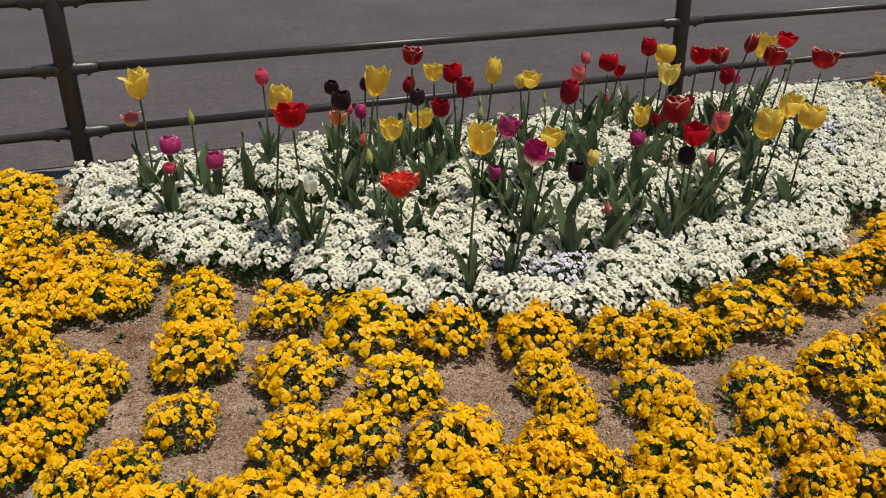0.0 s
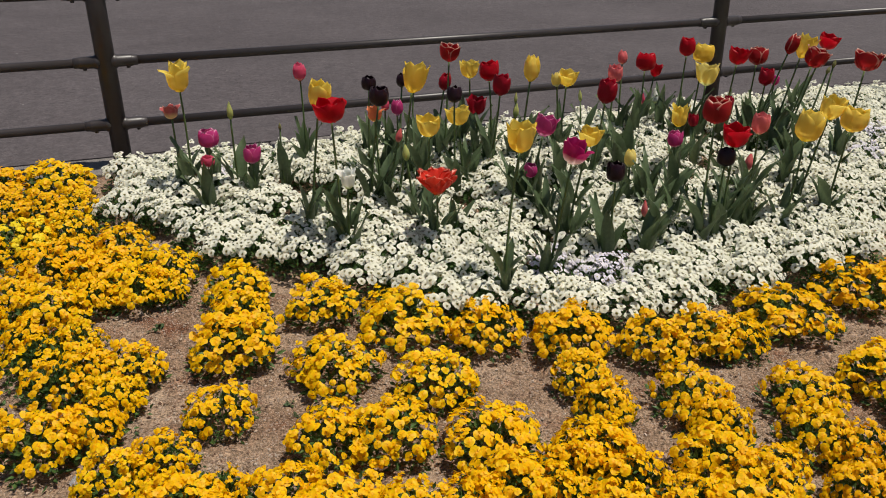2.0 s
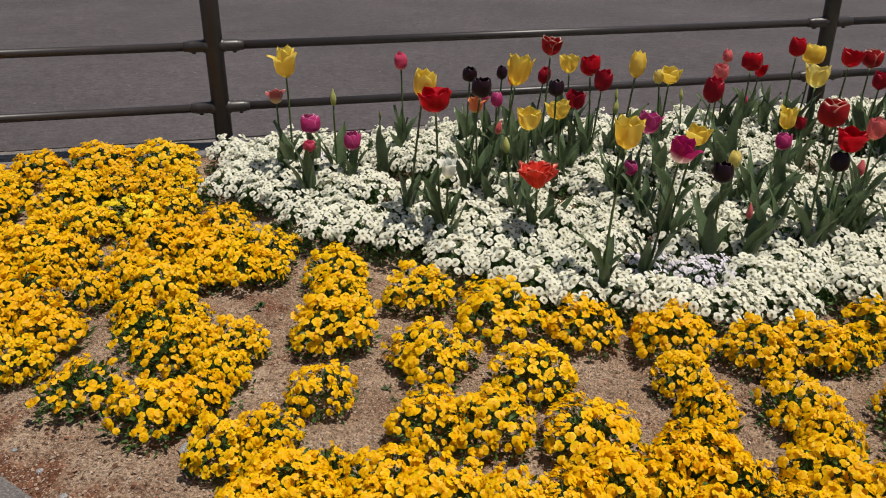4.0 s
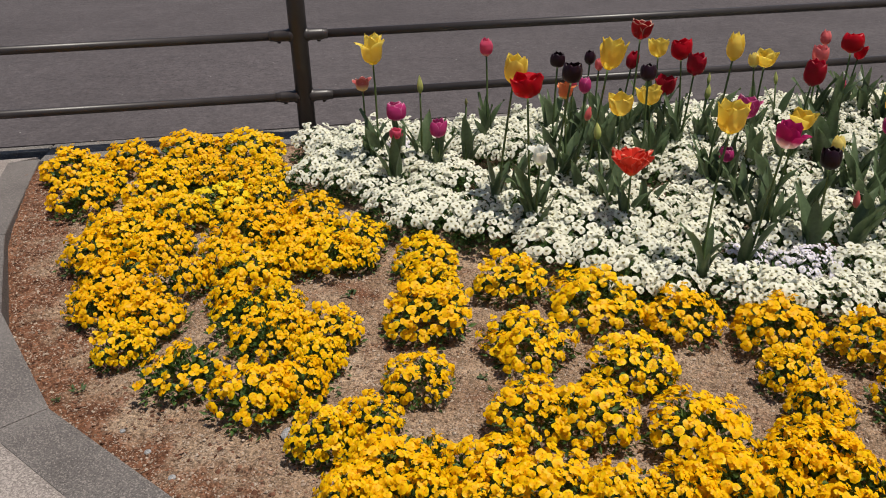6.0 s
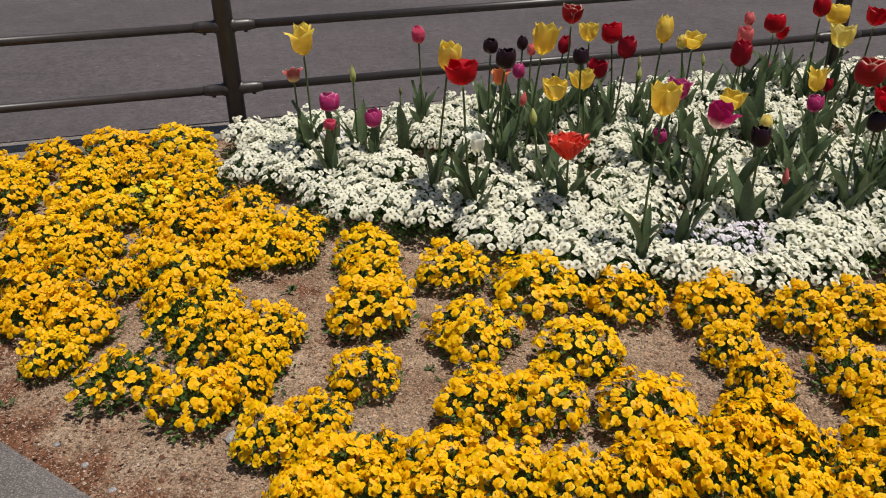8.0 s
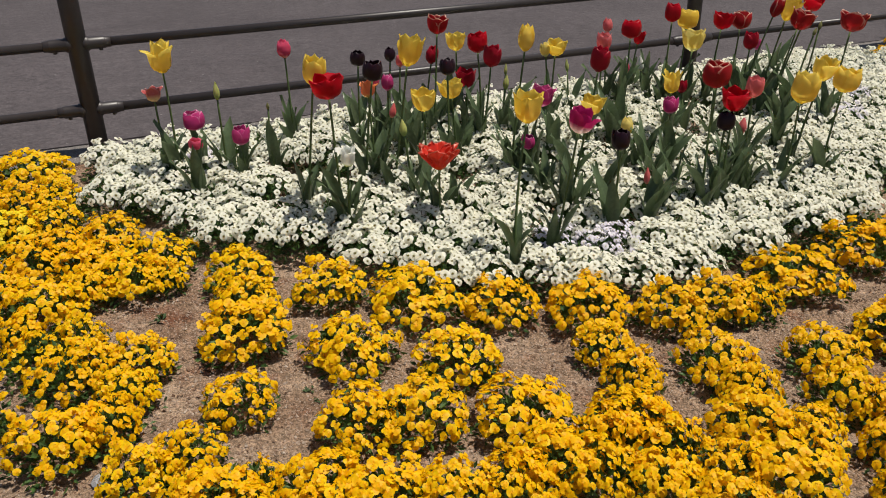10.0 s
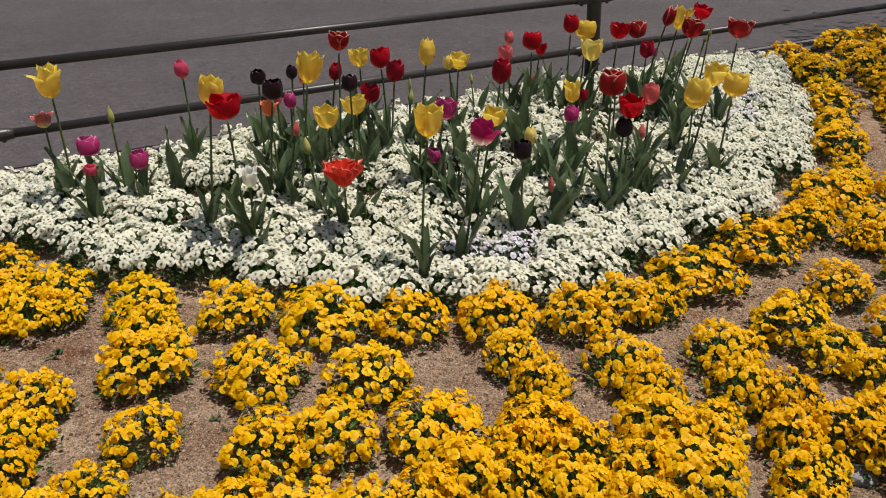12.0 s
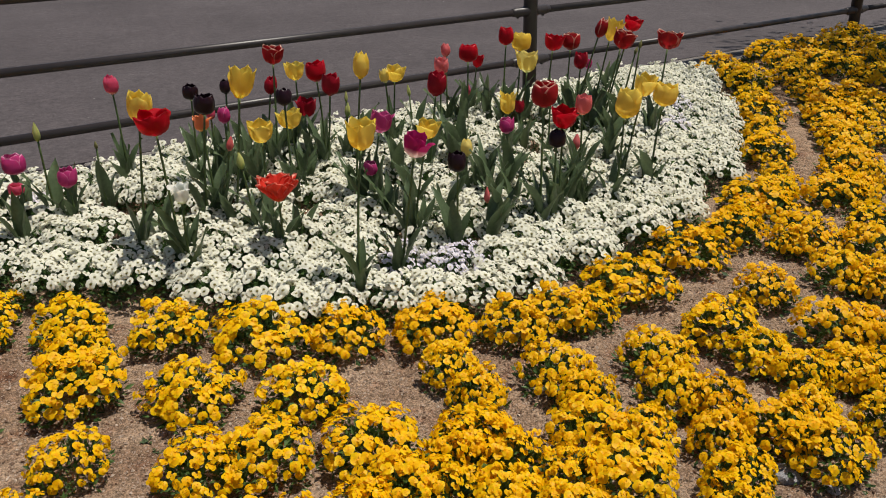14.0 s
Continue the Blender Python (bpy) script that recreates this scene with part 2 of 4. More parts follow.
TULIP = {
    "yellow": petal_material("yellow_tulip", (0.87, 0.6, 0.04), (0.94, 0.77, 0.17), (0.8, 0.62, 0.06), 0.2, 0.45, 0.42),
    "pale": petal_material("pale_yellow_tulip", (0.86, 0.68, 0.14), (0.9, 0.78, 0.28), (0.7, 0.7, 0.34), 0.25, 0.45, 0.42),
    "red": petal_material("red_tulip", (0.44, 0.002, 0.01), (0.6, 0.004, 0.018), (0.4, 0.002, 0.01), 0.2, 0.45, 0.4),
    "crimson": petal_material("crimson_tulip", (0.29, 0.004, 0.018), (0.44, 0.008, 0.026), (0.2, 0.003, 0.01), 0.2, 0.4, 0.4),
    "edged": petal_material("red_tulip_pale_edge", (0.32, 0.008, 0.012), (0.46, 0.015, 0.02), (0.3, 0.01, 0.01), 0.2, 0.42, 0.4,
                            (0.92, 0.62, 0.48), 0.36),
    "rose": petal_material("rose_tulip", (0.68, 0.075, 0.16), (0.8, 0.13, 0.23), (0.7, 0.3, 0.25), 0.22, 0.42, 0.42),
    "salmon": petal_material("salmon_tulip", (0.74, 0.14, 0.15), (0.84, 0.25, 0.24), (0.75, 0.35, 0.25), 0.22, 0.42, 0.42),
    "magenta": petal_material("magenta_tulip", (0.52, 0.03, 0.19), (0.66, 0.08, 0.27), (0.7, 0.3, 0.5), 0.2, 0.42, 0.42, (0.85, 0.42, 0.6), 0.55),
    "bicolour": petal_material("magenta_white_tulip", (0.45, 0.01, 0.12), (0.55, 0.02, 0.17), (0.84, 0.68, 0.66), 0.46, 0.4, 0.4),
    "black": petal_material("black_purple_tulip", (0.009, 0.003, 0.006), (0.021, 0.005, 0.011), (0.012, 0.003, 0.006), 0.2, 0.06, 0.32),
    "apricot": petal_material("apricot_tulip", (0.78, 0.2, 0.07), (0.85, 0.33, 0.14), (0.8, 0.45, 0.12), 0.25, 0.3, 0.4),
    "parrot": petal_material("orange_red_tulip", (0.62, 0.024, 0.014), (0.76, 0.06, 0.03), (0.7, 0.14, 0.03), 0.25, 0.36, 0.4,
                             (0.86, 0.34, 0.24), 0.6),
    "bud": petal_material("green_yellow_bud", (0.42, 0.45, 0.12), (0.55, 0.55, 0.2), (0.3, 0.38, 0.1), 0.4, 0.25, 0.45),
    "striped": petal_material("striped_tulip", (0.4, 0.05, 0.06), (0.62, 0.2, 0.18), (0.78, 0.6, 0.3), 0.5, 0.3, 0.4, (0.82, 0.55, 0.48), 0.5),
    "pod": petal_material("seed_pod", (0.16, 0.17, 0.06), (0.24, 0.22, 0.09), (0.14, 0.16, 0.05), 0.4, 0.1, 0.5),
    "white": petal_material("white_tulip", (0.8, 0.8, 0.72), (0.88, 0.88, 0.82), (0.6, 0.65, 0.35), 0.25, 0.4, 0.42),
}

# ---- mesh helpers ----
def make(name, verts, faces, mat, uv=None, smooth=False):
    me = bpy.data.meshes.new(name)
    me.from_pydata([tuple(v) for v in verts], [], faces)
    me.materials.append(mat)
    if uv:
        layer = me.uv_layers.new(name="UVMap")
        for loop in me.loops:
            layer.data[loop.index].uv = uv[loop.vertex_index]
    if smooth:
        me.polygons.foreach_set("use_smooth", [True] * len(me.polygons))
    me.update()
    return me


def part(name, data, parent, m=None, label=""):
    ob = new(name, data)
    ob.parent = parent
    if m is not None:
        ob.matrix_basis = m
    if label:
        ob["label"] = label
    return ob


def tube(points, radii, sides=10, caps=True):
    """A round bar along points, as verts and faces."""
    pts = [Vector(p) for p in points]
    verts, faces = [], []
    for i, p in enumerate(pts):
        way = (pts[min(i + 1, len(pts) - 1)] - pts[max(i - 1, 0)]).normalized()
        side = way.cross(Vector((0.03, 0.05, 1)) if abs(way.z) < 0.9 else Vector((1, 0.02, 0))).normalized()
        other = way.cross(side)
        for k in range(sides):
            a = 2 * math.pi * k / sides
            verts.append(p + radii[i] * (math.cos(a) * side + math.sin(a) * other))
    for i in range(len(pts) - 1):
        for k in range(sides):
            j = (k + 1) % sides
            faces.append((i * sides + k, i * sides + j, (i + 1) * sides + j, (i + 1) * sides + k))
    if caps:
        faces.append(tuple(reversed(range(sides))))
        faces.append(tuple(range((len(pts) - 1) * sides, len(pts) * sides)))
    return verts, faces


def slab(name, outline, bottom, top, mat, bevel=0.0):
    """A flat block with the given outline (anticlockwise) and softened top edges."""
    bm = bmesh.new()
    low = [bm.verts.new((x, y, bottom)) for x, y in outline]
    high = [bm.verts.new((x, y, top)) for x, y in outline]
    bm.faces.new(high)
    bm.faces.new(list(reversed(low)))
    n = len(outline)
    for i in range(n):
        bm.faces.new((low[i], low[(i + 1) % n], high[(i + 1) % n], high[i]))
    if bevel:
        rim = [e for e in bm.edges if all(v.co.z > top - 1e-5 for v in e.verts)]
        bmesh.ops.bevel(bm, geom=rim, offset=bevel, segments=2, affect="EDGES")
    bmesh.ops.recalc_face_normals(bm, faces=bm.faces)
    me = bpy.data.meshes.new(name)
    bm.to_mesh(me)
    bm.free()
    me.materials.append(mat)
    return me


# ---- plan: the fence line and the beds ----
ALONG, ACROSS = Vector((0.9354, 0.3536, 0)), Vector((-0.3536, 0.9354, 0))
FENCE = 3.651


def on_line(s, n, z=0.0):
    """A place s metres along the fence from its first post and n metres across it."""
    first = Vector((-1.567, 3.31, 0))
    p = first + ALONG * s + ACROSS * (n - FENCE)
    return Vector((p.x, p.y, z))


FRONT = [(-1.62, 3.1), (-1.5, 2.88), (-1.38, 2.66), (-1.12, 2.51), (-0.95, 2.42), (-0.66, 2.31), (-0.34, 2.2), (-0.07, 2.12), (0.16, 2.1),
         (0.42, 2.1), (0.63, 2.15), (0.85, 2.24), (1.14, 2.37), (1.38, 2.57), (1.73, 2.99), (1.97, 3.4), (2.17, 3.86), (2.28, 4.3), (2.26, 4.5)]
BED = [Vector((x, y)) for x, y in FRONT] + [on_line(3.45, 3.5).xy, on_line(0.0, 3.5).xy]
KERB = [(-2.64, 2.88), (-2.22, 2.13), (-1.85, 1.65), (-1.42, 1.27), (-0.98, 1.05), (-0.3, 0.84), (0.5, 0.74), (1.3, 0.8), (2.2, 1.1),
        (3.2, 1.75), (4.3, 2.8), (5.6, 4.6), (6.3, 6.1)]


def inside(x, y):
    """Distance from the edge of the white bed, positive inside it."""
    p, best, odd = Vector((x, y)), 1e9, False
    for a, b in zip(BED, BED[1:] + BED[:1]):
        ab = b - a
        t = max(0.0, min(1.0, (p - a).dot(ab) / ab.length_squared))
        best = min(best, (p - a - ab * t).length)
        if (a.y > y) != (b.y > y) and x < a.x + (y - a.y) / (b.y - a.y) * (b.x - a.x):
            odd = not odd
    return best if odd else -best


def to_kerb(x, y):
    p = Vector((x, y))
    best = 1e9
    for a, b in zip(KERB, KERB[1:]):
        a, b = Vector(a), Vector(b)
        t = max(0.0, min(1.0, (p - a).dot(b - a) / (b - a).length_squared))
        best = min(best, (p - a - (b - a) * t).length)
    return best


def soil_height(x, y):
    k = max(0.0, min(1.0, (ACROSS.x * x + ACROSS.y * y - 1.9) / 1.5))
    h = 0.095 * k * k * (3 - 2 * k)
    d = inside(x, y)
    if d > 0:
        k = min(1.0, d / 0.4)
        rise = 0.03 + 0.05 * max(0.0, min(1.0, (x - 0.4) / 1.5))
        h += rise * k * k * (3 - 2 * k)
    h += 0.012 * (noise.noise((x * 3.1, y * 3.1, 1.0))) + 0.007 * noise.noise((x * 11, y * 11, 4.0)) + 0.004 * noise.noise((x * 31, y * 31, 8.0))
    return h


def on_bed(x, y):
    """Whether a place lies on the bed side of the kerb."""
    best, side = 1e9, 0
    for a, b in zip(KERB, KERB[1:]):
        a, b = Vector(a), Vector(b)
        t = max(0.0, min(1.0, (Vector((x, y)) - a).dot(b - a) / (b - a).length_squared))
        q = Vector((x, y)) - a - (b - a) * t
        if q.length < best:
            best, side = q.length, (b - a).cross(Vector((x, y)) - a)
    return side > 0 and best > 0.01

# ---- large structure ----
def ground():
    s = 2500
    me = make("ground", [(-s, -s, -0.12), (s, -s, -0.12), (s, s, -0.12), (-s, s, -0.12)], [(0, 1, 2, 3)], ASPHALT)
    tagged(new("ground", me), "wide dark grey asphalt ground reaching the horizon", "ground", kind="structure")
    far = [on_line(-300, 3.877), on_line(300, 3.877), on_line(300, 300), on_line(-300, 300)]
    road = slab("road", [p.xy for p in far], -0.1, 0.094, ASPHALT)
    tagged(new("road", road), "worn dark grey asphalt road with pale specks", "road", kind="structure")
    joint = slab("road_joint", [on_line(-60, 3.822).xy, on_line(60, 3.822).xy, on_line(60, 3.877).xy, on_line(-60, 3.877).xy], -0.1, 0.066, JOINT)
    tagged(new("road_joint", joint), "dark sunken joint between road and kerb", "joint", kind="structure")
    line = slab("road_line", [on_line(8.2, 6.57).xy, on_line(40.0, 6.57).xy, on_line(40.0, 6.7).xy, on_line(8.2, 6.7).xy], 0.08, 0.098, PAINT_WHITE)
    tagged(new("road_line", line), "white painted line on the asphalt road", "road line", kind="structure")


def soil():
    verts, faces, mulch = [], [], []
    xs = [-3.4 + i * 0.04 for i in range(25)] + [-2.4 + i * 0.011 for i in range(400)] + [2.0 + i * 0.06 for i in range(100)]
    ys = [0.5 + i * 0.03 for i in range(15)] + [0.95 + i * 0.011 for i in range(180)] + [2.93 + i * 0.06 for i in range(72)]
    for y in ys:
        for x in xs:
            clod = noise.noise((x * 38, y * 38, 0)) + 0.6 * noise.noise((x * 75, y * 75, 5))
            verts.append((x, y, soil_height(x, y) + 0.0055 * clod))
            mulch.append(max(0.0, 1.0 - to_kerb(x, y) / 0.24))
    w = len(xs)
    for j in range(len(ys) - 1):
        for i in range(w - 1):
            x, y = xs[i], ys[j]
            if ACROSS.x * x + ACROSS.y * y < 3.576 and (mulch[j * w + i] > 0.75 or on_bed(x, y)):
                faces.append((j * w + i, j * w + i + 1, (j + 1) * w + i + 1, (j + 1) * w + i))
    me = make("soil", verts, faces, SOIL, smooth=True)
    me.attributes.new("mulch", "FLOAT", "POINT").data.foreach_set("value", mulch)
    tagged(new("soil", me), "dry sandy brown soil with reddish mulch and gravel", "soil", kind="structure")


def offset_line(points, d):
    out = []
    for i, p in enumerate(points):
        a, b = Vector(points[max(i - 1, 0)]), Vector(points[min(i + 1, len(points) - 1)])
        way = (b - a).normalized()
        out.append(Vector(p) + Vector((way.y, -way.x)) * d)
    return out


def kerbs():
    rng = random.Random(5)
    inner, outer = [Vector(p) for p in KERB], offset_line(KERB, 0.128)
    under = offset_line(KERB, 0.11)
    bed_kerb = tagged(new("bed_kerb"), "low curved grey concrete kerb round the flower bed", "kerb", kind="structure")
    for i in range(len(KERB) - 1):
        a, b, c, d = inner[i], inner[i + 1], outer[i + 1], outer[i]
        gap = (b - a).normalized() * 0.0007
        shape = [d + gap, c - gap, b - gap, a + gap]
        part("kerb_block", slab("kerb_block", [v[:] for v in shape], -0.1, 0.1 + rng.uniform(-0.0005, 0.0005), GRANITE, 0.002), bed_kerb)
    pave = [v[:] for v in under] + [(40, 6.1), (40, -40), (-40, -40)] + [on_line(-40, 3.665).xy[:]] + [on_line(-1.17, 3.665).xy[:]]
    me = slab("pavement", pave, -0.1, 0.0985, AGGREGATE)
    tagged(new("pavement", me), "pale exposed-aggregate concrete pavement beside the bed", "pavement", kind="structure")
    strip = tagged(new("road_kerb"), "straight weathered concrete kerb that carries the fence", "kerb", kind="structure")
    for k in range(-14, 24):
        a, b = k * 0.6 + 0.053, k * 0.6 + 0.647
        front = 3.725 if k < -2 else 3.572
        shape = [on_line(a, front).xy, on_line(b, front).xy, on_line(b, 3.822).xy, on_line(a, 3.822).xy]
        part("kerb_block", slab("kerb_block", [v[:] for v in shape], -0.1, 0.106 + rng.uniform(-0.0015, 0.0015), CONCRETE, 0.004), strip)


def fence():
    thing = tagged(new("fence"), "dark brown painted steel pipe fence with three rails", "fence")
    thing.matrix_basis = Matrix.Translation(on_line(0, FENCE)) @ Matrix.Rotation(math.atan2(ALONG.y, ALONG.x), 4, "Z")
    pr, rr, cr = 0.0385, 0.0184, 0.0252
    v, f = tube([(0, 0, 0.08), (0, 0, 0.905), (0, 0, 0.925), (0, 0, 0.932)], [pr, pr, pr * 0.9, pr * 0.5], 24)
    post = make("post", v, f, PAINT, smooth=True)
    v, f = tube([(0, 0, 0.1), (0, 0, 0.112), (0, 0, 0.114)], [0.06, 0.06, 0.055], 24)
    flange = make("base_flange", v, f, PAINT)
    v, f = tube([(0.09, 0, 0), (2.91, 0, 0)], [rr, rr], 18)
    rail = make("rail", v, f, PAINT, smooth=True)
    v, f = tube([(0.02, 0, 0), (0.042, 0, 0), (0.048, 0, 0), (0.1, 0, 0), (0.104, 0, 0), (0.108, 0, 0), (0.124, 0, 0), (0.126, 0, 0)],
                [0.033, 0.029, cr, cr, cr * 0.96, cr * 0.88, cr * 0.86, rr], 20)
    collar = make("collar", v, f, PAINT, smooth=True)
    v, f = tube([(0.085, 0, -0.022), (0.085, 0, -0.03), (0.085, 0, -0.032)], [0.009, 0.009, 0.006], 6)
    bolt = make("bolt", v, f, PAINT)
    for k in range(-2, 5):
        m = Matrix.Translation((3.0 * k, 0, 0))
        p = part("post", post, thing, m)
        part("base_flange", flange, p)
        for z in (0.298, 0.5635, 0.834):
            for turn in (0, 180):
                c = part("collar", collar, p, pose(0, 0, z, 0, 0, turn))
            if k < 4:
                part("rail", rail, thing, m @ Matrix.Translation((0, 0, z)))
            part("bolt", bolt, p, pose(0, 0, z))
            part("bolt", bolt, p, pose(0, 0, z, 0, 0, 180))


ground()
soil()
kerbs()
fence()

# ---- violas ----
def viola_flower(rng, fold=0.0, curl=1.0):
    """Five ruffled petals round a face that looks up z, the broad lip towards -y, 1 unit in radius."""
    verts, faces, uv = [], [], []
    spec = [(36, 0.44, 0.54, -16, -0.1), (-36, 0.44, 0.54, -20, -0.14), (108, 0.42, 0.46, 8, 0.0), (-108, 0.42, 0.46, 4, 0.03), (180, 0.46, 0.56, -22, 0.06)]
    for turn, dist, rad, lean, lift in spec:
        a = radians(90 + turn + rng.uniform(-9, 9))
        ax, ay = math.cos(a), math.sin(a)
        rad *= rng.uniform(0.88, 1.12)
        tilt = radians((lean + rng.uniform(-14, 14)) * curl + fold * rng.uniform(-75, 60))
        cup = rng.uniform(-0.22, 0.1) * curl
        base = len(verts)
        verts.append((0, 0, lift))
        uv.append((0, 0))
        local = [(0.36, -0.6 * rad, 0.05), (0.46, 0, -0.03), (0.36, 0.6 * rad, 0.05)]
        for g in (-122, -76, -32, 0, 32, 76, 122):
            c = math.cos(radians(g))
            notch = 0.9 if g == 0 else 1.0
            local.append((dist + rad * c * notch, rad * math.sin(radians(g)) * 1.08, cup * (0.6 + 0.4 * c) + rng.uniform(-0.065, 0.065)))
        for u, w, z in local:
            u, z = u * math.cos(tilt) - z * math.sin(tilt), u * math.sin(tilt) + z * math.cos(tilt)
            w *= 1 - 0.35 * fold
            verts.append((ax * u - ay * w, ay * u + ax * w, lift + z))
            uv.append((math.hypot(u, w), 0.5 + w))
        faces += [(base, base + 1, base + 2), (base, base + 2, base + 3), (base + 1, base + 4, base + 5), (base + 1, base + 5, base + 6, base + 2),
                  (base + 2, base + 6, base + 7), (base + 2, base + 7, base + 8), (base + 2, base + 8, base + 9, base + 3), (base + 3, base + 9, base + 10)]
    return verts, faces, uv


def turned(normal, rng):
    """A turn that lays the flower's face on normal with its broad petal hanging down."""
    n = normal.normalized()
    up = Vector((rng.uniform(-0.25, 0.25), rng.uniform(-0.25, 0.25), 1))
    y = up - n * up.dot(n)
    if y.length < 0.2:
        y = Vector((rng.uniform(-1, 1), rng.uniform(-1, 1), 0.1)) - n * 0.1
    y.normalize()
    x = y.cross(n).normalized()
    y = n.cross(x)
    return Matrix((x, y, n)).transposed().to_4x4()


flower_rng = random.Random(11)
FLOWERS = [viola_flower(flower_rng, f) for f in (0, 0, 0, 0, 0.05, 0.1, 0.15, 0.25, 0.4, 0.7)]
FLAT_FLOWERS = [viola_flower(flower_rng, f, 0.85) for f in (0, 0, 0.05, 0.05, 0.12, 0.2, 0.35)]
FLOWER_MESH = {m.name: [make("viola_flower", *f[:2], m, f[2], True) for f in (FLOWERS if m is YELLOW_VIOLA else FLAT_FLOWERS)]
               for m in (YELLOW_VIOLA, WHITE_VIOLA)}


def dome(rng, r, h, lumps):
    """A lumpy dome: gives place and normal for a tilt from the top and a turn."""
    shift = rng.uniform(0, 50)

    def at(tilt, turn, k=1.0):
        s = 1 + lumps * noise.noise((math.cos(turn) * 1.4 + shift, math.sin(turn) * 1.4, tilt * 1.2))
        p = Vector((r * s * k * math.sin(tilt) * math.cos(turn), r * s * k * math.sin(tilt) * math.sin(turn), h * s * k * max(math.cos(tilt), -0.1)))
        return p, Vector((math.sin(tilt) * math.cos(turn) / r, math.sin(tilt) * math.sin(turn) / r, math.cos(tilt) / h)).normalized()

    return at


def foliage(rng, at, count, r):
    verts, faces = [], []
    for _ in range(count):
        tilt, turn = math.acos(rng.uniform(-0.05, 1)), rng.uniform(0, 2 * math.pi)
        p, n = at(tilt, turn, rng.uniform(0.42, 0.97 if tilt > 0.9 else 0.86))
        p.z += 0.01
        size = rng.uniform(0.007, 0.0155)
        way = (n + Vector((rng.gauss(0, 0.6), rng.gauss(0, 0.6), rng.gauss(0.1, 0.5)))).normalized()
        side = way.cross(Vector((rng.gauss(0, 1), rng.gauss(0, 1), rng.gauss(0, 1)))).normalized()
        top = side.cross(way)
        w = size * rng.uniform(0.3, 0.5)
        b = len(verts)
        verts += [p, p + way * size * 0.8 + side * w + top * w * 0.3, p + way * size * 0.9, p + way * size * 0.8 - side * w + top * w * 0.3,
                  p + way * size * 1.8 - top * size * rng.uniform(0, 0.5)]
        faces += [(b, b + 1, b + 2), (b, b + 2, b + 3), (b + 1, b + 4, b + 2), (b + 2, b + 4, b + 3)]
    return verts, faces


def spread(rng, at, count, gap, top_tilt):
    """Places over the dome that keep apart from one another."""
    chosen = []
    for _ in range(count * 25):
        if len(chosen) >= count:
            break
        tilt, turn = math.acos(rng.uniform(math.cos(top_tilt), 1)), rng.uniform(0, 2 * math.pi)
        p, n = at(tilt, turn, rng.uniform(0.95, 1.1))
        if all((p - q).length > gap for q, _ in chosen):
            chosen.append((p, n))
    return chosen


def viola_plant(seed, mat, count, r, h, size, joined, label, category, group, tilt=1.35, gap=0.8, leaves=560):
    rng = random.Random(seed)
    thing = tagged(new("viola_plant"), label, category, group)
    at = dome(rng, r, h, 0.3)
    v, f = foliage(rng, at, leaves, r)
    green = part("foliage", make("foliage", v, f, VIOLA_LEAF), thing)
    green["kind"] = "stuff"
    all_v, all_f, all_uv = [], [], []
    for p, n in spread(rng, at, count, size * gap, tilt):
        loose = 0.3 if mat is YELLOW_VIOLA else 0.22
        n = (n * 0.8 + (Vector((0.1, -0.26, 0.2)) if mat is YELLOW_VIOLA else Vector((0.1, -0.42, 0.32))) + Vector((rng.gauss(0, loose), rng.gauss(0, loose), rng.gauss(0, 0.65 * loose)))).normalized()
        s = size * rng.triangular(0.58, 1.16, 0.98)
        m = Matrix.Translation(p + Vector((0, 0, 0.012))) @ turned(n, rng) @ Matrix.Diagonal((s, s, s, 1))
        kinds = FLOWERS if mat is YELLOW_VIOLA else FLAT_FLOWERS
        k = rng.randrange(len(kinds))
        if joined:
            b = len(all_v)
            fv, ff, fu = kinds[k]
            all_v += [m @ Vector(q) for q in fv]
            all_f += [tuple(b + i for i in face) for face in ff]
            all_uv += fu
        else:
            part("flower", FLOWER_MESH[mat.name][k], thing, m)
    if joined:
        ob = part("flower_cover", make("flower_cover", all_v, all_f, mat, all_uv, True), thing)
        ob["kind"] = "stuff"
    return thing


YL = "golden-yellow viola plant in full bloom on sandy soil"
WL = "white-flowered viola plant with yellow eyes in dense bloom"
yellow_kinds = [viola_plant(100 + i, YELLOW_VIOLA, n, 0.115, 0.11, 0.0162, False, YL, "flower plant", "yellow violas round the bed", 1.27, 0.98)
                for i, n in enumerate((92, 98, 86, 90, 94))]
yellow_far = [viola_plant(130 + i, YELLOW_VIOLA, 94, 0.115, 0.11, 0.016, True, YL, "flower plant", "yellow violas round the bed", 1.27, 0.98) for i in range(4)]
yellow_sparse = [viola_plant(140 + i, YELLOW_VIOLA, 56, 0.115, 0.1, 0.0152, True, "half-bare yellow viola plant with green foliage showing", "flower plant",
                             "yellow violas round the bed", 1.2, 0.7, 700) for i in range(2)]
yellow_lemon = [viola_plant(145, LEMON_VIOLA, 84, 0.115, 0.1, 0.0132, True, "lemon-yellow viola plant with loose bloom", "flower plant",
                            "yellow violas round the bed", 1.25, 0.7, 600)]
white_kinds = [viola_plant(150 + i, WHITE_VIOLA, n, 0.12, 0.115, 0.018, False, WL, "flower plant", "white violas in the bed", 1.05, 1.15, 620)
               for i, n in enumerate((60, 56, 64))]
white_edge = [viola_plant(160 + i, WHITE_VIOLA, n, 0.12, 0.12, 0.018, True, WL, "flower plant", "white violas in the bed", 1.05, 1.15, 620)
              for i, n in enumerate((60, 64, 56))]
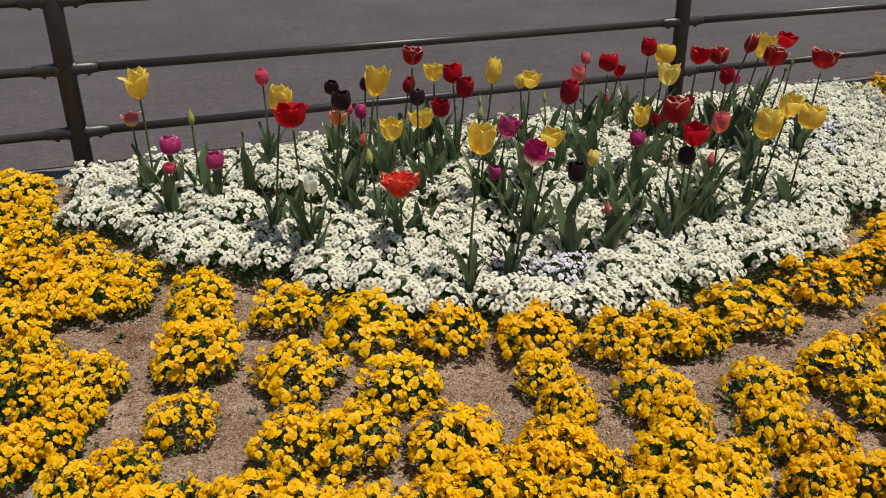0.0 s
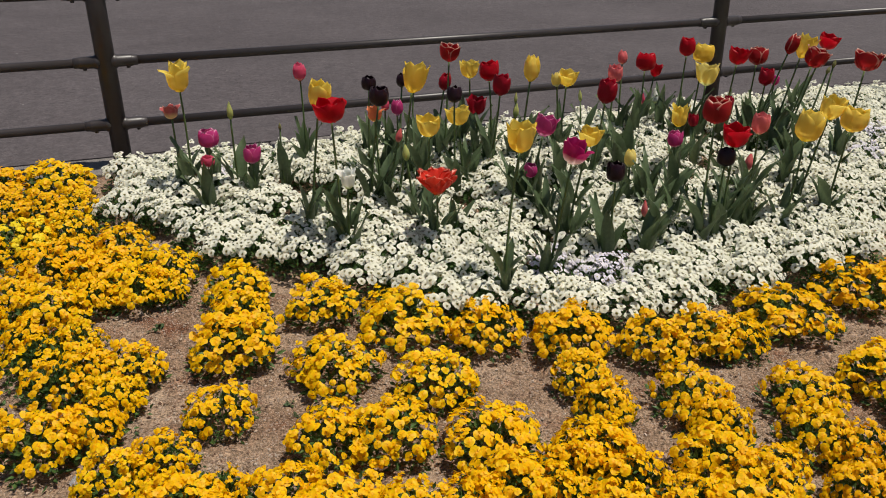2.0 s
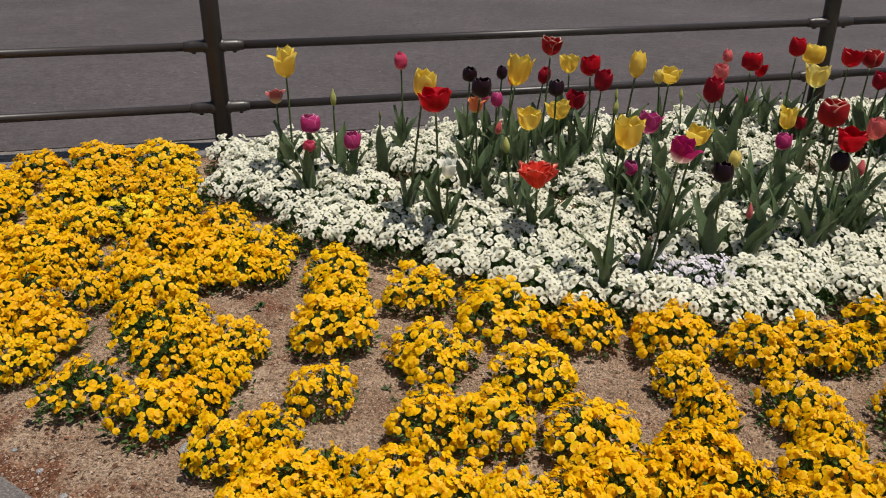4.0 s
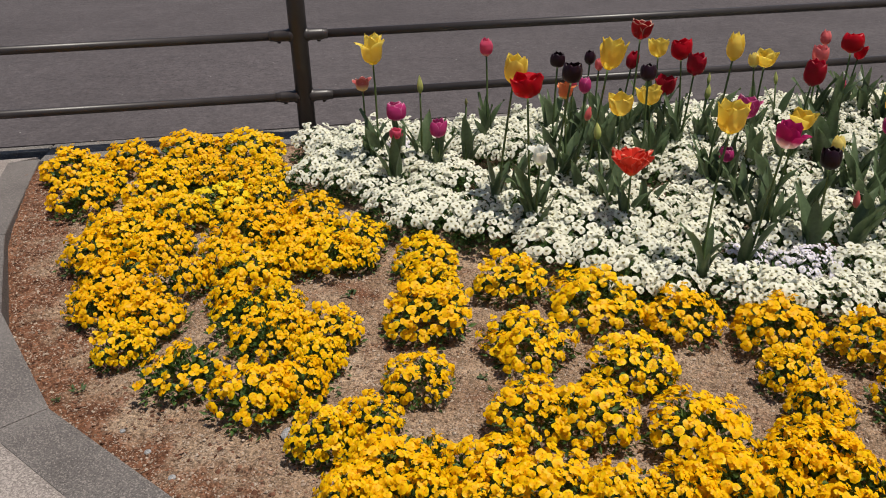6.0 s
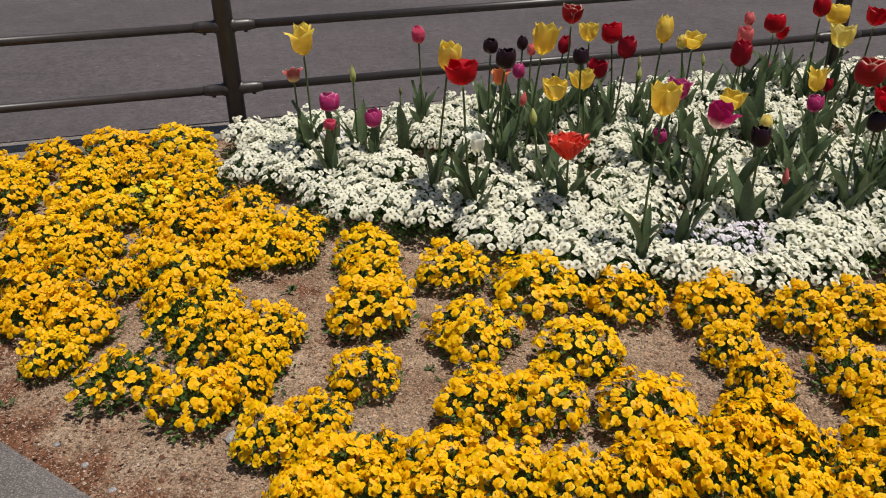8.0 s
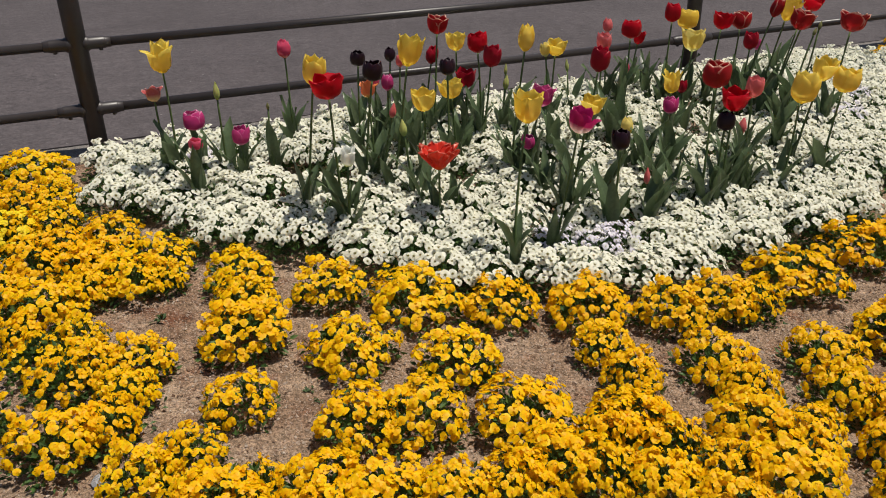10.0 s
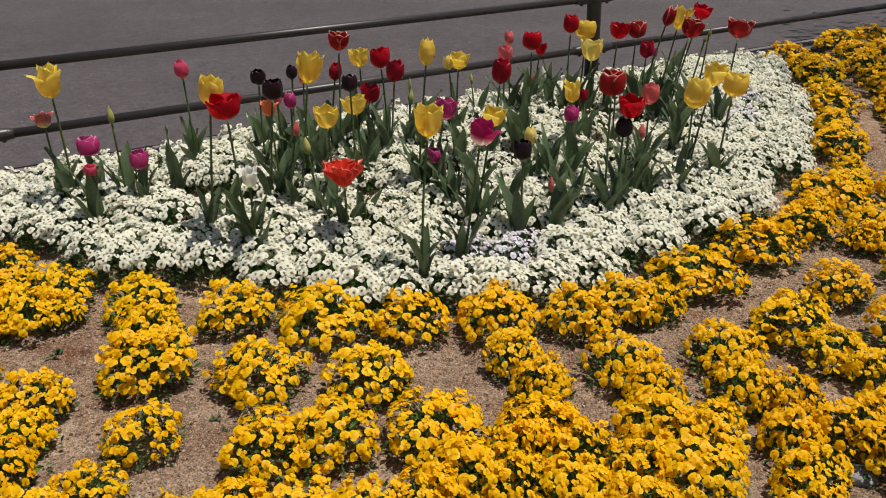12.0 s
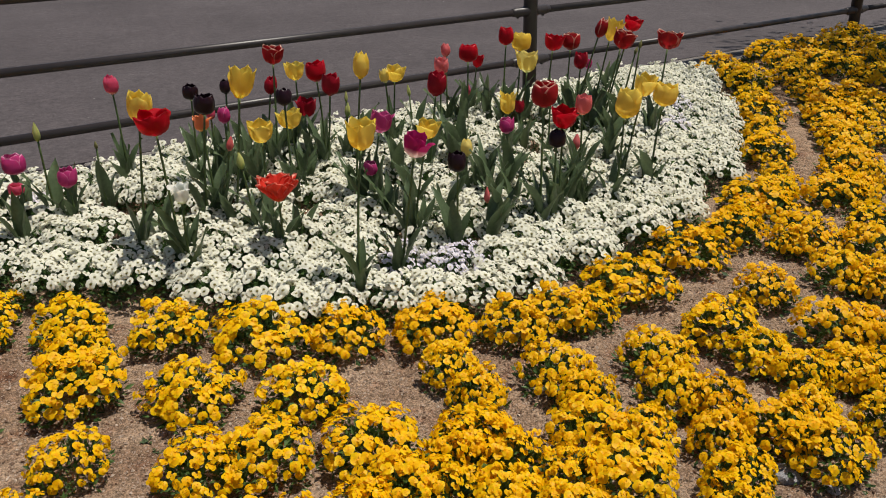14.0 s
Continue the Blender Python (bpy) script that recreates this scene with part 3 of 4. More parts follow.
white_far = [viola_plant(170 + i, WHITE_VIOLA, n, 0.12, 0.115, 0.0178, True, WL, "flower plant", "white violas in the bed", 1.12, 1.15)
             for i, n in enumerate((68, 62, 72, 66))]
lilac_kinds = [viola_plant(190 + i, LILAC_VIOLA, 70, 0.11, 0.11, 0.0142, True, "pale lilac viola plant among the white ones", "flower plant",
                           "lilac violas in the bed") for i in range(2)]
TEMPLATES = yellow_sparse + yellow_lemon + yellow_kinds + yellow_far + white_kinds + white_edge + white_far + lilac_kinds

# Yellow plants: x, y and radius of each
YELLOW_WEST = [
    (-2.31, 2.68, 0.128), (-2.13, 2.81, 0.127), (-2.10, 2.44, 0.120), (-1.93, 2.92, 0.146), (-1.86, 2.53, 0.125), (-1.84, 2.07, 0.098),
    (-1.78, 2.21, 0.108), (-1.68, 2.97, 0.143), (-1.68, 2.37, 0.106), (-1.67, 1.92, 0.117), (-1.63, 2.19, 0.091), (-1.58, 2.49, 0.119),
    (-1.47, 2.00, 0.084), (-1.47, 1.64, 0.088), (-1.46, 1.78, 0.102), (-1.44, 2.57, 0.091), (-1.41, 2.30, 0.116), (-1.28, 2.05, 0.119),
    (-1.24, 2.27, 0.106), (-1.24, 1.55, 0.109), (-1.23, 2.46, 0.112),
]
YELLOW_CORNER = [
    (-1.20, 1.84, 0.101), (-1.10, 1.73, 0.093), (-1.08, 2.21, 0.108), (-1.02, 2.33, 0.105), (-1.01, 1.48, 0.104), (-0.94, 1.82, 0.093),
    (-0.93, 1.54, 0.087), (-0.92, 1.67, 0.076), (-0.80, 1.37, 0.090), (-0.76, 2.23, 0.112), (-0.72, 2.08, 0.105), (-0.71, 1.43, 0.077), (-0.69, 1.92, 0.132),
    (-0.68, 1.20, 0.061), (-0.64, 1.62, 0.086), (-0.63, 1.28, 0.097), (-0.56, 1.34, 0.076), (-0.54, 1.22, 0.084), (-0.49, 2.16, 0.117),
    (-0.43, 1.32, 0.092), (-0.40, 1.83, 0.117), (-0.40, 1.23, 0.082),
]
YELLOW_MIDDLE = [
    (-0.36, 1.53, 0.100), (-0.22, 1.54, 0.105), (-0.29, 1.29, 0.102), (-0.24, 2.07, 0.141), (-0.15, 1.29, 0.083), (-0.13, 1.76, 0.116), (-0.02, 1.31, 0.084),
    (0.01, 2.02, 0.110), (0.02, 1.53, 0.122), (0.05, 1.37, 0.099), (0.15, 1.34, 0.080), (0.19, 1.46, 0.072), (0.25, 1.80, 0.082),
    (0.25, 2.00, 0.121), (0.26, 1.50, 0.100), (0.27, 1.29, 0.085), (0.29, 1.67, 0.078), (0.30, 1.42, 0.090), (0.37, 1.21, 0.084),
    (0.42, 1.32, 0.076), (0.46, 1.96, 0.105), (0.50, 1.46, 0.095), (0.51, 1.71, 0.098), (0.52, 1.29, 0.108), (0.55, 1.60, 0.079),
]
YELLOW_EAST = [
    (0.60, 1.41, 0.094), (0.62, 2.01, 0.110), (0.69, 1.15, 0.075), (0.71, 2.00, 0.082), (0.75, 1.25, 0.092), (0.76, 1.56, 0.095),
    (0.78, 1.38, 0.086), (0.79, 1.72, 0.109), (0.85, 1.51, 0.085), (0.89, 2.13, 0.138), (0.92, 1.37, 0.100), (0.97, 1.28, 0.112),
    (1.02, 1.41, 0.074), (1.03, 1.84, 0.129), (1.06, 1.67, 0.101), (1.10, 1.56, 0.087), (1.17, 1.35, 0.076), (1.17, 2.29, 0.131),
    (1.21, 1.55, 0.094), (1.26, 1.99, 0.108), (1.28, 1.51, 0.095), (1.32, 1.73, 0.126),
]
YELLOW_FAR = [
    (1.40, 1.68, 0.097), (1.41, 2.45, 0.119), (1.55, 2.30, 0.085), (1.56, 2.04, 0.116), (1.61, 1.95, 0.099), (1.63, 2.65, 0.151),
    (1.63, 2.33, 0.135), (1.78, 2.17, 0.119), (1.92, 2.38, 0.116), (1.97, 2.65, 0.144), (1.99, 3.19, 0.139), (2.25, 2.96, 0.133),
    (2.25, 3.69, 0.139), (2.42, 3.25, 0.144), (2.48, 4.53, 0.134), (2.49, 4.21, 0.163), (2.58, 3.54, 0.154), (2.63, 3.25, 0.108),
    (2.73, 3.89, 0.166), (2.83, 4.30, 0.157), (2.90, 3.70, 0.154), (2.91, 3.89, 0.141), (2.98, 4.85, 0.184), (3.19, 4.39, 0.176),
    (3.28, 4.93, 0.179), (3.29, 4.16, 0.173), (3.55, 4.97, 0.198), (3.76, 4.77, 0.175), (3.89, 5.24, 0.178),
]
YELLOW_FILL = [
    (-2.13, 2.59, 0.116), (-1.88, 2.23, 0.090), (-1.86, 2.67, 0.113), (-1.82, 2.35, 0.091), (-1.74, 2.71, 0.105),
    (-1.68, 2.11, 0.076), (-1.65, 1.79, 0.073), (-1.62, 2.73, 0.111), (-1.56, 1.85, 0.091), (-1.54, 2.49, 0.086), (-1.51, 2.77, 0.103),
    (-1.42, 2.13, 0.076), (-1.35, 2.39, 0.101), (-1.29, 1.93, 0.079), (-1.21, 2.33, 0.098), (-1.19, 2.15, 0.092), (-1.13, 1.91, 0.072),
    (-1.04, 1.80, 0.068), (-0.99, 2.22, 0.083),
]
YELLOW_FAR_FILL = [
    (1.51, 2.55, 0.104), (1.76, 2.74, 0.113), (1.86, 2.90, 0.108), (2.07, 2.81, 0.115), (2.09, 3.42, 0.124), (2.09, 2.68, 0.112),
    (2.26, 2.81, 0.108), (2.34, 3.11, 0.121), (2.35, 3.93, 0.134), (2.46, 3.39, 0.129), (2.49, 4.36, 0.138), (2.62, 3.71, 0.139),
    (2.70, 3.54, 0.137), (2.79, 4.11, 0.137), (2.94, 4.58, 0.149), (3.17, 4.59, 0.153), (3.47, 4.51, 0.164),
]
SPARSE = [(-1.24, 1.55), (-0.56, 1.34), (-1.10, 1.73), (-1.20, 1.84)]
LEMON = [(-1.58, 2.49)]



def plant(kinds, x, y, r, rng, base, flat=1.0):
    s = r / base
    return copy_thing(rng.choice(kinds), pose(x, y, soil_height(x, y), rng.uniform(-4, 4), rng.uniform(-4, 4), rng.uniform(-55, 55)) @
                      Matrix.Diagonal((s, s, 0.4 * s + 0.54 * flat, 1)))


def plant_yellow():
    rng = random.Random(3)
    # the row that lines the white bed stands closer than those outside it
    east = [(x, y, r * (1.02 if inside(x, y) > -0.3 else 0.91)) for x, y, r in YELLOW_EAST + YELLOW_FAR] + [(x, y, r * 0.78) for x, y, r in YELLOW_FAR_FILL]
    for x, y, r in YELLOW_WEST + YELLOW_CORNER + YELLOW_MIDDLE + east + [(x, y, r * 0.88) for x, y, r in YELLOW_FILL]:
        near = y < 1.64 and -0.75 < x < 0.7
        kinds = yellow_sparse if (x, y) in SPARSE else yellow_lemon if (x, y) in LEMON else yellow_kinds if near else yellow_far
        plant(kinds, x, y - 0.018, min(max(r, 0.075), 0.15), rng, 0.113)


def plant_white():
    rng = random.Random(8)
    lilac = [(0.33, 2.32), (0.22, 2.36), (1.62, 3.35), (-1.02, 2.95), (1.75, 3.6), (0.42, 2.36)]
    for x, y in lilac:
        plant(lilac_kinds, x, y, 0.1, rng, 0.12, 1.0)
    step = 0.148
    for j in range(40):
        for i in range(40):
            x = -2.0 + (i + 0.5 * (j % 2)) * step + rng.uniform(-0.03, 0.03)
            y = 2.05 + j * step * 0.87 + rng.uniform(-0.03, 0.03)
            d = inside(x, y)
            if d < 0.045 or any((x - a) ** 2 + (y - b) ** 2 < 0.008 for a, b in lilac):
                continue
            if d > 0.42 and rng.random() < 0.28:
                continue
            near = d < 0.17 and y < 2.5 and -0.6 < x < 1.0
            plant(white_kinds if near else white_edge if d < 0.15 else white_far, x, y, rng.uniform(0.1, 0.125), rng, 0.12, rng.uniform(0.9, 1.15))


# ---- tulips ----
# Radius of the cup up its height, and how pointed its petals end
FORMS = {
    "cup": ([(0, 0.12), (0.06, 0.52), (0.2, 0.88), (0.42, 1.0), (0.7, 0.97), (0.9, 0.86), (1, 0.78)], 0.5, 1.12),
    "round": ([(0, 0.14), (0.06, 0.6), (0.2, 0.93), (0.42, 1.0), (0.7, 0.96), (0.9, 0.82), (1, 0.7)], 0.85, 1.15),
    "egg": ([(0, 0.12), (0.06, 0.5), (0.2, 0.85), (0.42, 1.0), (0.7, 0.92), (0.9, 0.68), (1, 0.5)], 0.6, 1.12),
    "goblet": ([(0, 0.12), (0.06, 0.46), (0.2, 0.73), (0.42, 0.88), (0.7, 0.91), (0.9, 0.94), (1, 0.98)], 0.15, 1.02),
    "open": ([(0, 0.1), (0.06, 0.42), (0.2, 0.66), (0.42, 0.78), (0.7, 0.8), (0.9, 0.78), (1, 0.78)], 0.5, 1.0),
    "flare": ([(0, 0.1), (0.06, 0.42), (0.2, 0.64), (0.42, 0.68), (0.65, 0.6), (0.85, 0.6), (1, 0.66)], 0.15, 1.02),
    "wide": ([(0, 0.1), (0.06, 0.26), (0.2, 0.45), (0.42, 0.68), (0.7, 0.9), (0.9, 1.02), (1, 1.1)], 0.3, 0.62),
    "bud": ([(0, 0.4), (0.1, 0.75), (0.25, 0.97), (0.45, 1.0), (0.65, 0.8), (0.85, 0.42), (1, 0.12)], 0.3, 1.15),
}


def eased(table, v):
    for (a, x), (b, y) in zip(table, table[1:]):
        if v <= b:
            t = (v - a) / (b - a)
            return x + (y - x) * (0.55 * t + 0.45 * t * t * (3 - 2 * t))
    return table[-1][1]


def petal(form, ripple, seed, inner, kind):
    """One petal of a bloom 1 unit high and about 1 wide: a channelled blade that follows the cup and closes to its tip."""
    rng = random.Random(seed)
    profile, blunt, wide = FORMS[form]
    R = 0.5 * (0.9 if inner else 1.0)
    shape = [(0, 0.5), (0.2, 0.9), (0.45, 1.0), (0.68, 0.97), (0.82, 0.74 + 0.2 * blunt), (0.92, 0.44 + 0.34 * blunt), (1.0, 0.05 + 0.12 * blunt)]
    tall = rng.uniform(0.94, 1.04) * (1.03 if inner else 1.0)
    slack = 0.0 if form == "bud" else rng.uniform(-0.06, 0.03) if inner else rng.uniform(-0.03, 0.07)
    if form in ("open", "flare") and not inner:
        slack = (0.03, 0.44, 0.12)[kind] if form == "open" else (0.12, 0.48, 0.4)[kind]
    nu, nv = 8, 12
    verts, faces, uv = [], [], []
    wave, wave2 = rng.uniform(0, 6), rng.uniform(0, 6)
    for j in range(nv + 1):
        v = (j / nv) ** 0.85
        rad, w = R * (eased(profile, v) + slack * v ** 3), wide * eased(shape, v)
        for i in range(nu + 1):
            u = 2 * i / nu - 1
            edge = abs(u) ** 3
            out = rad * (1 - 0.1 * u * u * (1 - v)) + 0.016 * (1 - u * u) * v
            out += ripple * (0.05 * math.sin(wave + u * 3.4 + v * 3) + 0.06 * edge * math.sin(wave2 + v * 9)) * v
            z = tall * v - 0.05 * u * u * v * v + ripple * (rng.uniform(-0.06, 0.06) + 0.05 * math.sin(wave2 + u * 5)) * max(0.0, v - 0.6)
            if slack > 0.2:
                z -= 0.9 * slack * max(0.0, v - 0.55) ** 1.4
            verts.append((out * math.cos(w * u), max(R * 0.5, out) * math.sin(w * u), z))
            uv.append((v, max(abs(u) ** 4 * (0.35 + 0.65 * v), v ** 9)))
    for j in range(nv):
        for i in range(nu):
            a = j * (nu + 1) + i
            faces.append((a, a + 1, a + nu + 2, a + nu + 1))
    return verts, faces, uv


PETALS = {}


def petal_mesh(form, colour, inner, kind):
    key = (form, colour, inner, kind)
    if key not in PETALS:
        v, f, u = petal(form, 1.3 if colour == "parrot" else 0.8 if colour in ("striped", "white") else 0.6 if form in ("goblet", "flare") else 0.42, len(PETALS), inner, kind)
        PETALS[key] = make("petal", v, f, TULIP[colour], u, True)
    return PETALS[key]


def tulip_leaf(seed):
    """A broad upright blade, channelled and bending over, 1 unit long."""
    rng = random.Random(seed)
    wide, droop, twist = rng.uniform(0.075, 0.135), rng.uniform(0.05, 0.85), rng.uniform(-0.9, 0.9)
    verts, faces = [], []
    n = 9
    x, z, a = 0.0, 0.0, rng.uniform(0.05, 0.32)
    for j in range(n + 1):
        v = j / n
        w = wide * (math.sin(math.pi * min(1, 0.12 + v * 0.88)) ** 0.75) * (1 - 0.25 * v) + 0.004
        t = twist * v
        for u in (-1, -0.5, 0, 0.5, 1):
            lift = 0.45 * w * u * u + 0.03 * math.sin(v * 9 + u * 2) * abs(u) * v
            verts.append((x - lift * math.cos(a) + w * u * math.sin(t) * 0.5, w * u * math.cos(t), z + lift * math.sin(a)))
        x += math.sin(a) / n
        z += math.cos(a) / n
        a += droop / n * (0.5 + 1.6 * v)
    for j in range(n):
        for i in range(4):
            b = j * 5 + i
            faces.append((b, b + 1, b + 6, b + 5))
    return make("leaf", verts, faces, TULIP_LEAF, smooth=True)


LEAVES = [tulip_leaf(40 + i) for i in range(8)]
# Blooms by colour: the middle of each, its height and width, its form and how many degrees it leans
BLOOMS = {
    "striped": [
        (-1.145, 2.85, 0.471, 0.057, 0.074, "flare", 0),
    ],
    "yellow": [
        (-1.085, 2.81, 0.606, 0.11, 0.112, "flare", 0),
        (-0.531, 2.54, 0.605, 0.098, 0.072, "cup", 9),
        (-0.236, 2.68, 0.629, 0.104, 0.087, "goblet", 7),
        (-0.195, 2.75, 0.443, 0.076, 0.091, "goblet", 0),
        (-0.095, 2.95, 0.43, 0.072, 0.093, "goblet", -5),
        (-0.058, 3.4, 0.512, 0.076, 0.09, "goblet", 0),
        (0.102, 2.25, 0.548, 0.094, 0.091, "goblet", 6),
        (0.167, 2.85, 0.626, 0.097, 0.058, "egg", 5),
        (0.342, 3.3, 0.496, 0.069, 0.093, "open", 6),
        (0.334, 2.5, 0.479, 0.065, 0.088, "open", 12),
        (0.745, 3.04, 0.41, 0.093, 0.087, "flare", 1),
        (0.964, 3.6, 0.541, 0.088, 0.09, "round", 3),
        (1.318, 3.4, 0.603, 0.102, 0.075, "goblet", 14),
        (1.098, 2.7, 0.461, 0.113, 0.09, "cup", 11),
        (1.231, 2.85, 0.484, 0.087, 0.097, "open", 13),
        (1.288, 2.8, 0.457, 0.092, 0.093, "cup", 12),
    ],
    "rose": [
        (-0.986, 2.72, 0.323, 0.041, 0.052, "cup", 0),
        (-0.719, 3.13, 0.558, 0.072, 0.053, "egg", 0),
        (-0.374, 3.0, 0.456, 0.043, 0.032, "egg", 0),
        (0.739, 3.7, 0.314, 0.053, 0.021, "bud", 2),
    ],
    "magenta": [
        (-1.019, 2.85, 0.37, 0.072, 0.077, "round", 0),
        (-0.847, 2.8, 0.325, 0.072, 0.06, "cup", 0),
        (-0.329, 3.0, 0.449, 0.065, 0.049, "egg", 0),
        (0.167, 2.75, 0.282, 0.055, 0.053, "cup", 0),
        (0.217, 2.78, 0.439, 0.08, 0.092, "goblet", 13),
        (0.69, 2.85, 0.371, 0.063, 0.055, "cup", 0),
        (1.326, 3.7, 0.4, 0.051, 0.036, "cup", 8),
    ],
    "bud": [
        (-0.907, 2.79, 0.489, 0.065, 0.024, "bud", 0),
        (-0.266, 2.62, 0.389, 0.06, 0.027, "bud", -5),
        (0.132, 3.2, 0.387, 0.06, 0.025, "bud", 4),
        (0.13, 3.2, 0.438, 0.046, 0.014, "bud", 4),
        (0.424, 3.5, 0.378, 0.055, 0.017, "bud", -6),
    ],
    "pod": [
        (-0.76, 2.9, 0.401, 0.03, 0.013, "bud", 0),
        (1.38, 3.25, 0.561, 0.035, 0.016, "bud", 9),
        (1.349, 3.22, 0.542, 0.031, 0.016, "bud", 13),
    ],
    "red": [
        (-0.481, 2.44, 0.578, 0.079, 0.126, "open", 0),
        (0.022, 3.25, 0.536, 0.082, 0.084, "cup", 0),
        (0.706, 3.55, 0.515, 0.083, 0.091, "round", 2),
        (0.808, 3.8, 0.427, 0.065, 0.056, "goblet", 10),
        (0.865, 3.5, 0.586, 0.08, 0.072, "round", 1),
        (0.825, 2.6, 0.455, 0.081, 0.106, "open", 3),
        (1.099, 3.55, 0.538, 0.077, 0.093, "goblet", 6),
        (1.406, 3.4, 0.623, 0.067, 0.095, "open", 15),
    ],
    "white": [
        (-0.434, 2.41, 0.367, 0.071, 0.068, "flare", 0),
        (0.771, 3.6, 0.353, 0.072, 0.028, "bud", -8),
    ],
    "black": [
        (-0.432, 3.0, 0.54, 0.057, 0.057, "round", 0),
        (-0.361, 2.72, 0.558, 0.074, 0.07, "round", 8),
        (-0.319, 3.12, 0.526, 0.057, 0.044, "egg", 0),
        (-0.108, 2.88, 0.527, 0.062, 0.057, "round", 0),
        (0.403, 2.38, 0.402, 0.069, 0.059, "round", 0),
        (0.795, 2.58, 0.388, 0.066, 0.062, "round", 2),
    ],
    "apricot": [
        (-0.387, 2.77, 0.487, 0.064, 0.072, "flare", 0),
    ],
    "salmon": [
        (-0.304, 2.8, 0.397, 0.054, 0.026, "bud", 13),
        (0.535, 3.3, 0.516, 0.076, 0.06, "cup", 0),
        (0.614, 3.6, 0.524, 0.064, 0.045, "egg", 0),
        (0.528, 2.5, 0.235, 0.056, 0.022, "bud", -1),
        (0.996, 2.93, 0.26, 0.066, 0.034, "bud", 5),
        (0.988, 2.85, 0.429, 0.083, 0.065, "cup", 5),
        (-0.289, 3.3, 0.463, 0.054, 0.033, "egg", 0),
    ],
    "parrot": [
        (-0.151, 2.45, 0.34, 0.083, 0.12, "wide", 0),
    ],
    "crimson": [
        (-0.157, 3.3, 0.482, 0.075, 0.056, "egg", 7),
        (-0.025, 3.2, 0.408, 0.079, 0.082, "goblet", 0),
        (0.069, 3.1, 0.513, 0.088, 0.068, "cup", 8),
        (0.459, 3.0, 0.51, 0.096, 0.076, "cup", 7),
        (0.871, 3.3, 0.32, 0.058, 0.042, "cup", 3),
        (0.941, 3.1, 0.447, 0.048, 0.039, "cup", 2),
        (1.214, 3.5, 0.458, 0.078, 0.066, "cup", 5),
    ],
    "edged": [
        (-0.135, 3.2, 0.617, 0.072, 0.089, "goblet", 6),
        (0.74, 2.56, 0.55, 0.092, 0.094, "cup", 2),
        (1.199, 3.6, 0.53, 0.083, 0.084, "cup", 7),
        (1.265, 3.4, 0.613, 0.087, 0.056, "egg", 16),
        (1.326, 3.3, 0.577, 0.083, 0.105, "goblet", 16),
        (1.483, 3.2, 0.582, 0.079, 0.115, "goblet", 8),
    ],
    "pale": [
        (0.296, 3.28, 0.496, 0.064, 0.041, "egg", -4),
        (0.527, 2.8, 0.314, 0.068, 0.049, "egg", 1),
        (0.947, 3.45, 0.48, 0.097, 0.101, "goblet", 2),
    ],
    "bicolour": [
        (0.263, 2.3, 0.489, 0.077, 0.094, "open", 10),
    ],
}
WORDS = {"rose": "rose-pink", "yellow": "bright yellow", "pale": "pale creamy yellow", "bud": "unopened green-yellow", "magenta": "magenta-pink",
         "bicolour": "magenta and white", "red": "scarlet red", "crimson": "dark crimson", "edged": "red, pale-edged", "black": "blackish purple",
         "salmon": "salmon-pink", "apricot": "apricot-orange", "parrot": "ragged orange-red", "striped": "withering red-striped",
         "white": "small white", "pod": "faded brown-green"}


def tulip(x, y, z, height, width, colour, form, lean, rng):
    thing = tagged(new("tulip"), WORDS[colour] + " tulip on an upright green stem among violas", "tulip", "tulips in the bed")
    tip = radians(lean + rng.gauss(0, 1.5))
    base = Vector((x - math.tan(tip * 0.9) * max(0.1, z - 0.12), y + rng.gauss(0, 0.02), 0))
    base.z = soil_height(base.x, base.y)
    thing.location = base
    way = Vector((math.sin(tip), rng.gauss(0, 0.06), math.cos(tip))).normalized()
    top = Vector((x, y, z)) - way * height * 0.5 - base
    mid = top * 0.5 + Vector((rng.gauss(0, 0.008), rng.gauss(0, 0.008), 0))
    pts = []
    for k in range(8):
        t = k / 7
        pts.append(mid * 2 * t * (1 - t) + top * t * t)
    v, f = tube(pts, [0.0046 - 0.0012 * k / 7 for k in range(8)], 7)
    part("stem", make("stem", v, f, STEM, smooth=True), thing)
    head = part("bloom", None, thing, Matrix.Translation(top) @ way.to_track_quat("Z", "Y").to_matrix().to_4x4() @
                pose(0, 0, 0, 0, 0, rng.uniform(0, 120)))
    count = 12 if colour == "parrot" else 6
    for k in range(count):
        fall = rng.uniform(-3, 5) if form != "bud" else 0
        part("petal", petal_mesh(form, colour, k % 2 == 1, (k // 2) % 3), head,
             pose(0, 0, 0, 0, fall, k * 360 / count + rng.uniform(-6, 6)) @ Matrix.Diagonal((width * 0.95, width * 0.95, height * rng.uniform(0.9, 0.98), 1)))
    turn = rng.uniform(0, 360)
    tall = max(0.16, z - base.z)
    for k in range(rng.choice((4, 4, 5, 6))):
        s = rng.uniform(0.15, 0.275) * (0.8 + 0.4 * tall)
        turn += rng.uniform(70, 150)
        part("leaf", LEAVES[rng.randrange(8)], thing, pose(0, 0, 0.0 + 0.012 * k, 0, 0, turn) @ Matrix.Diagonal((s, s, s, 1)))


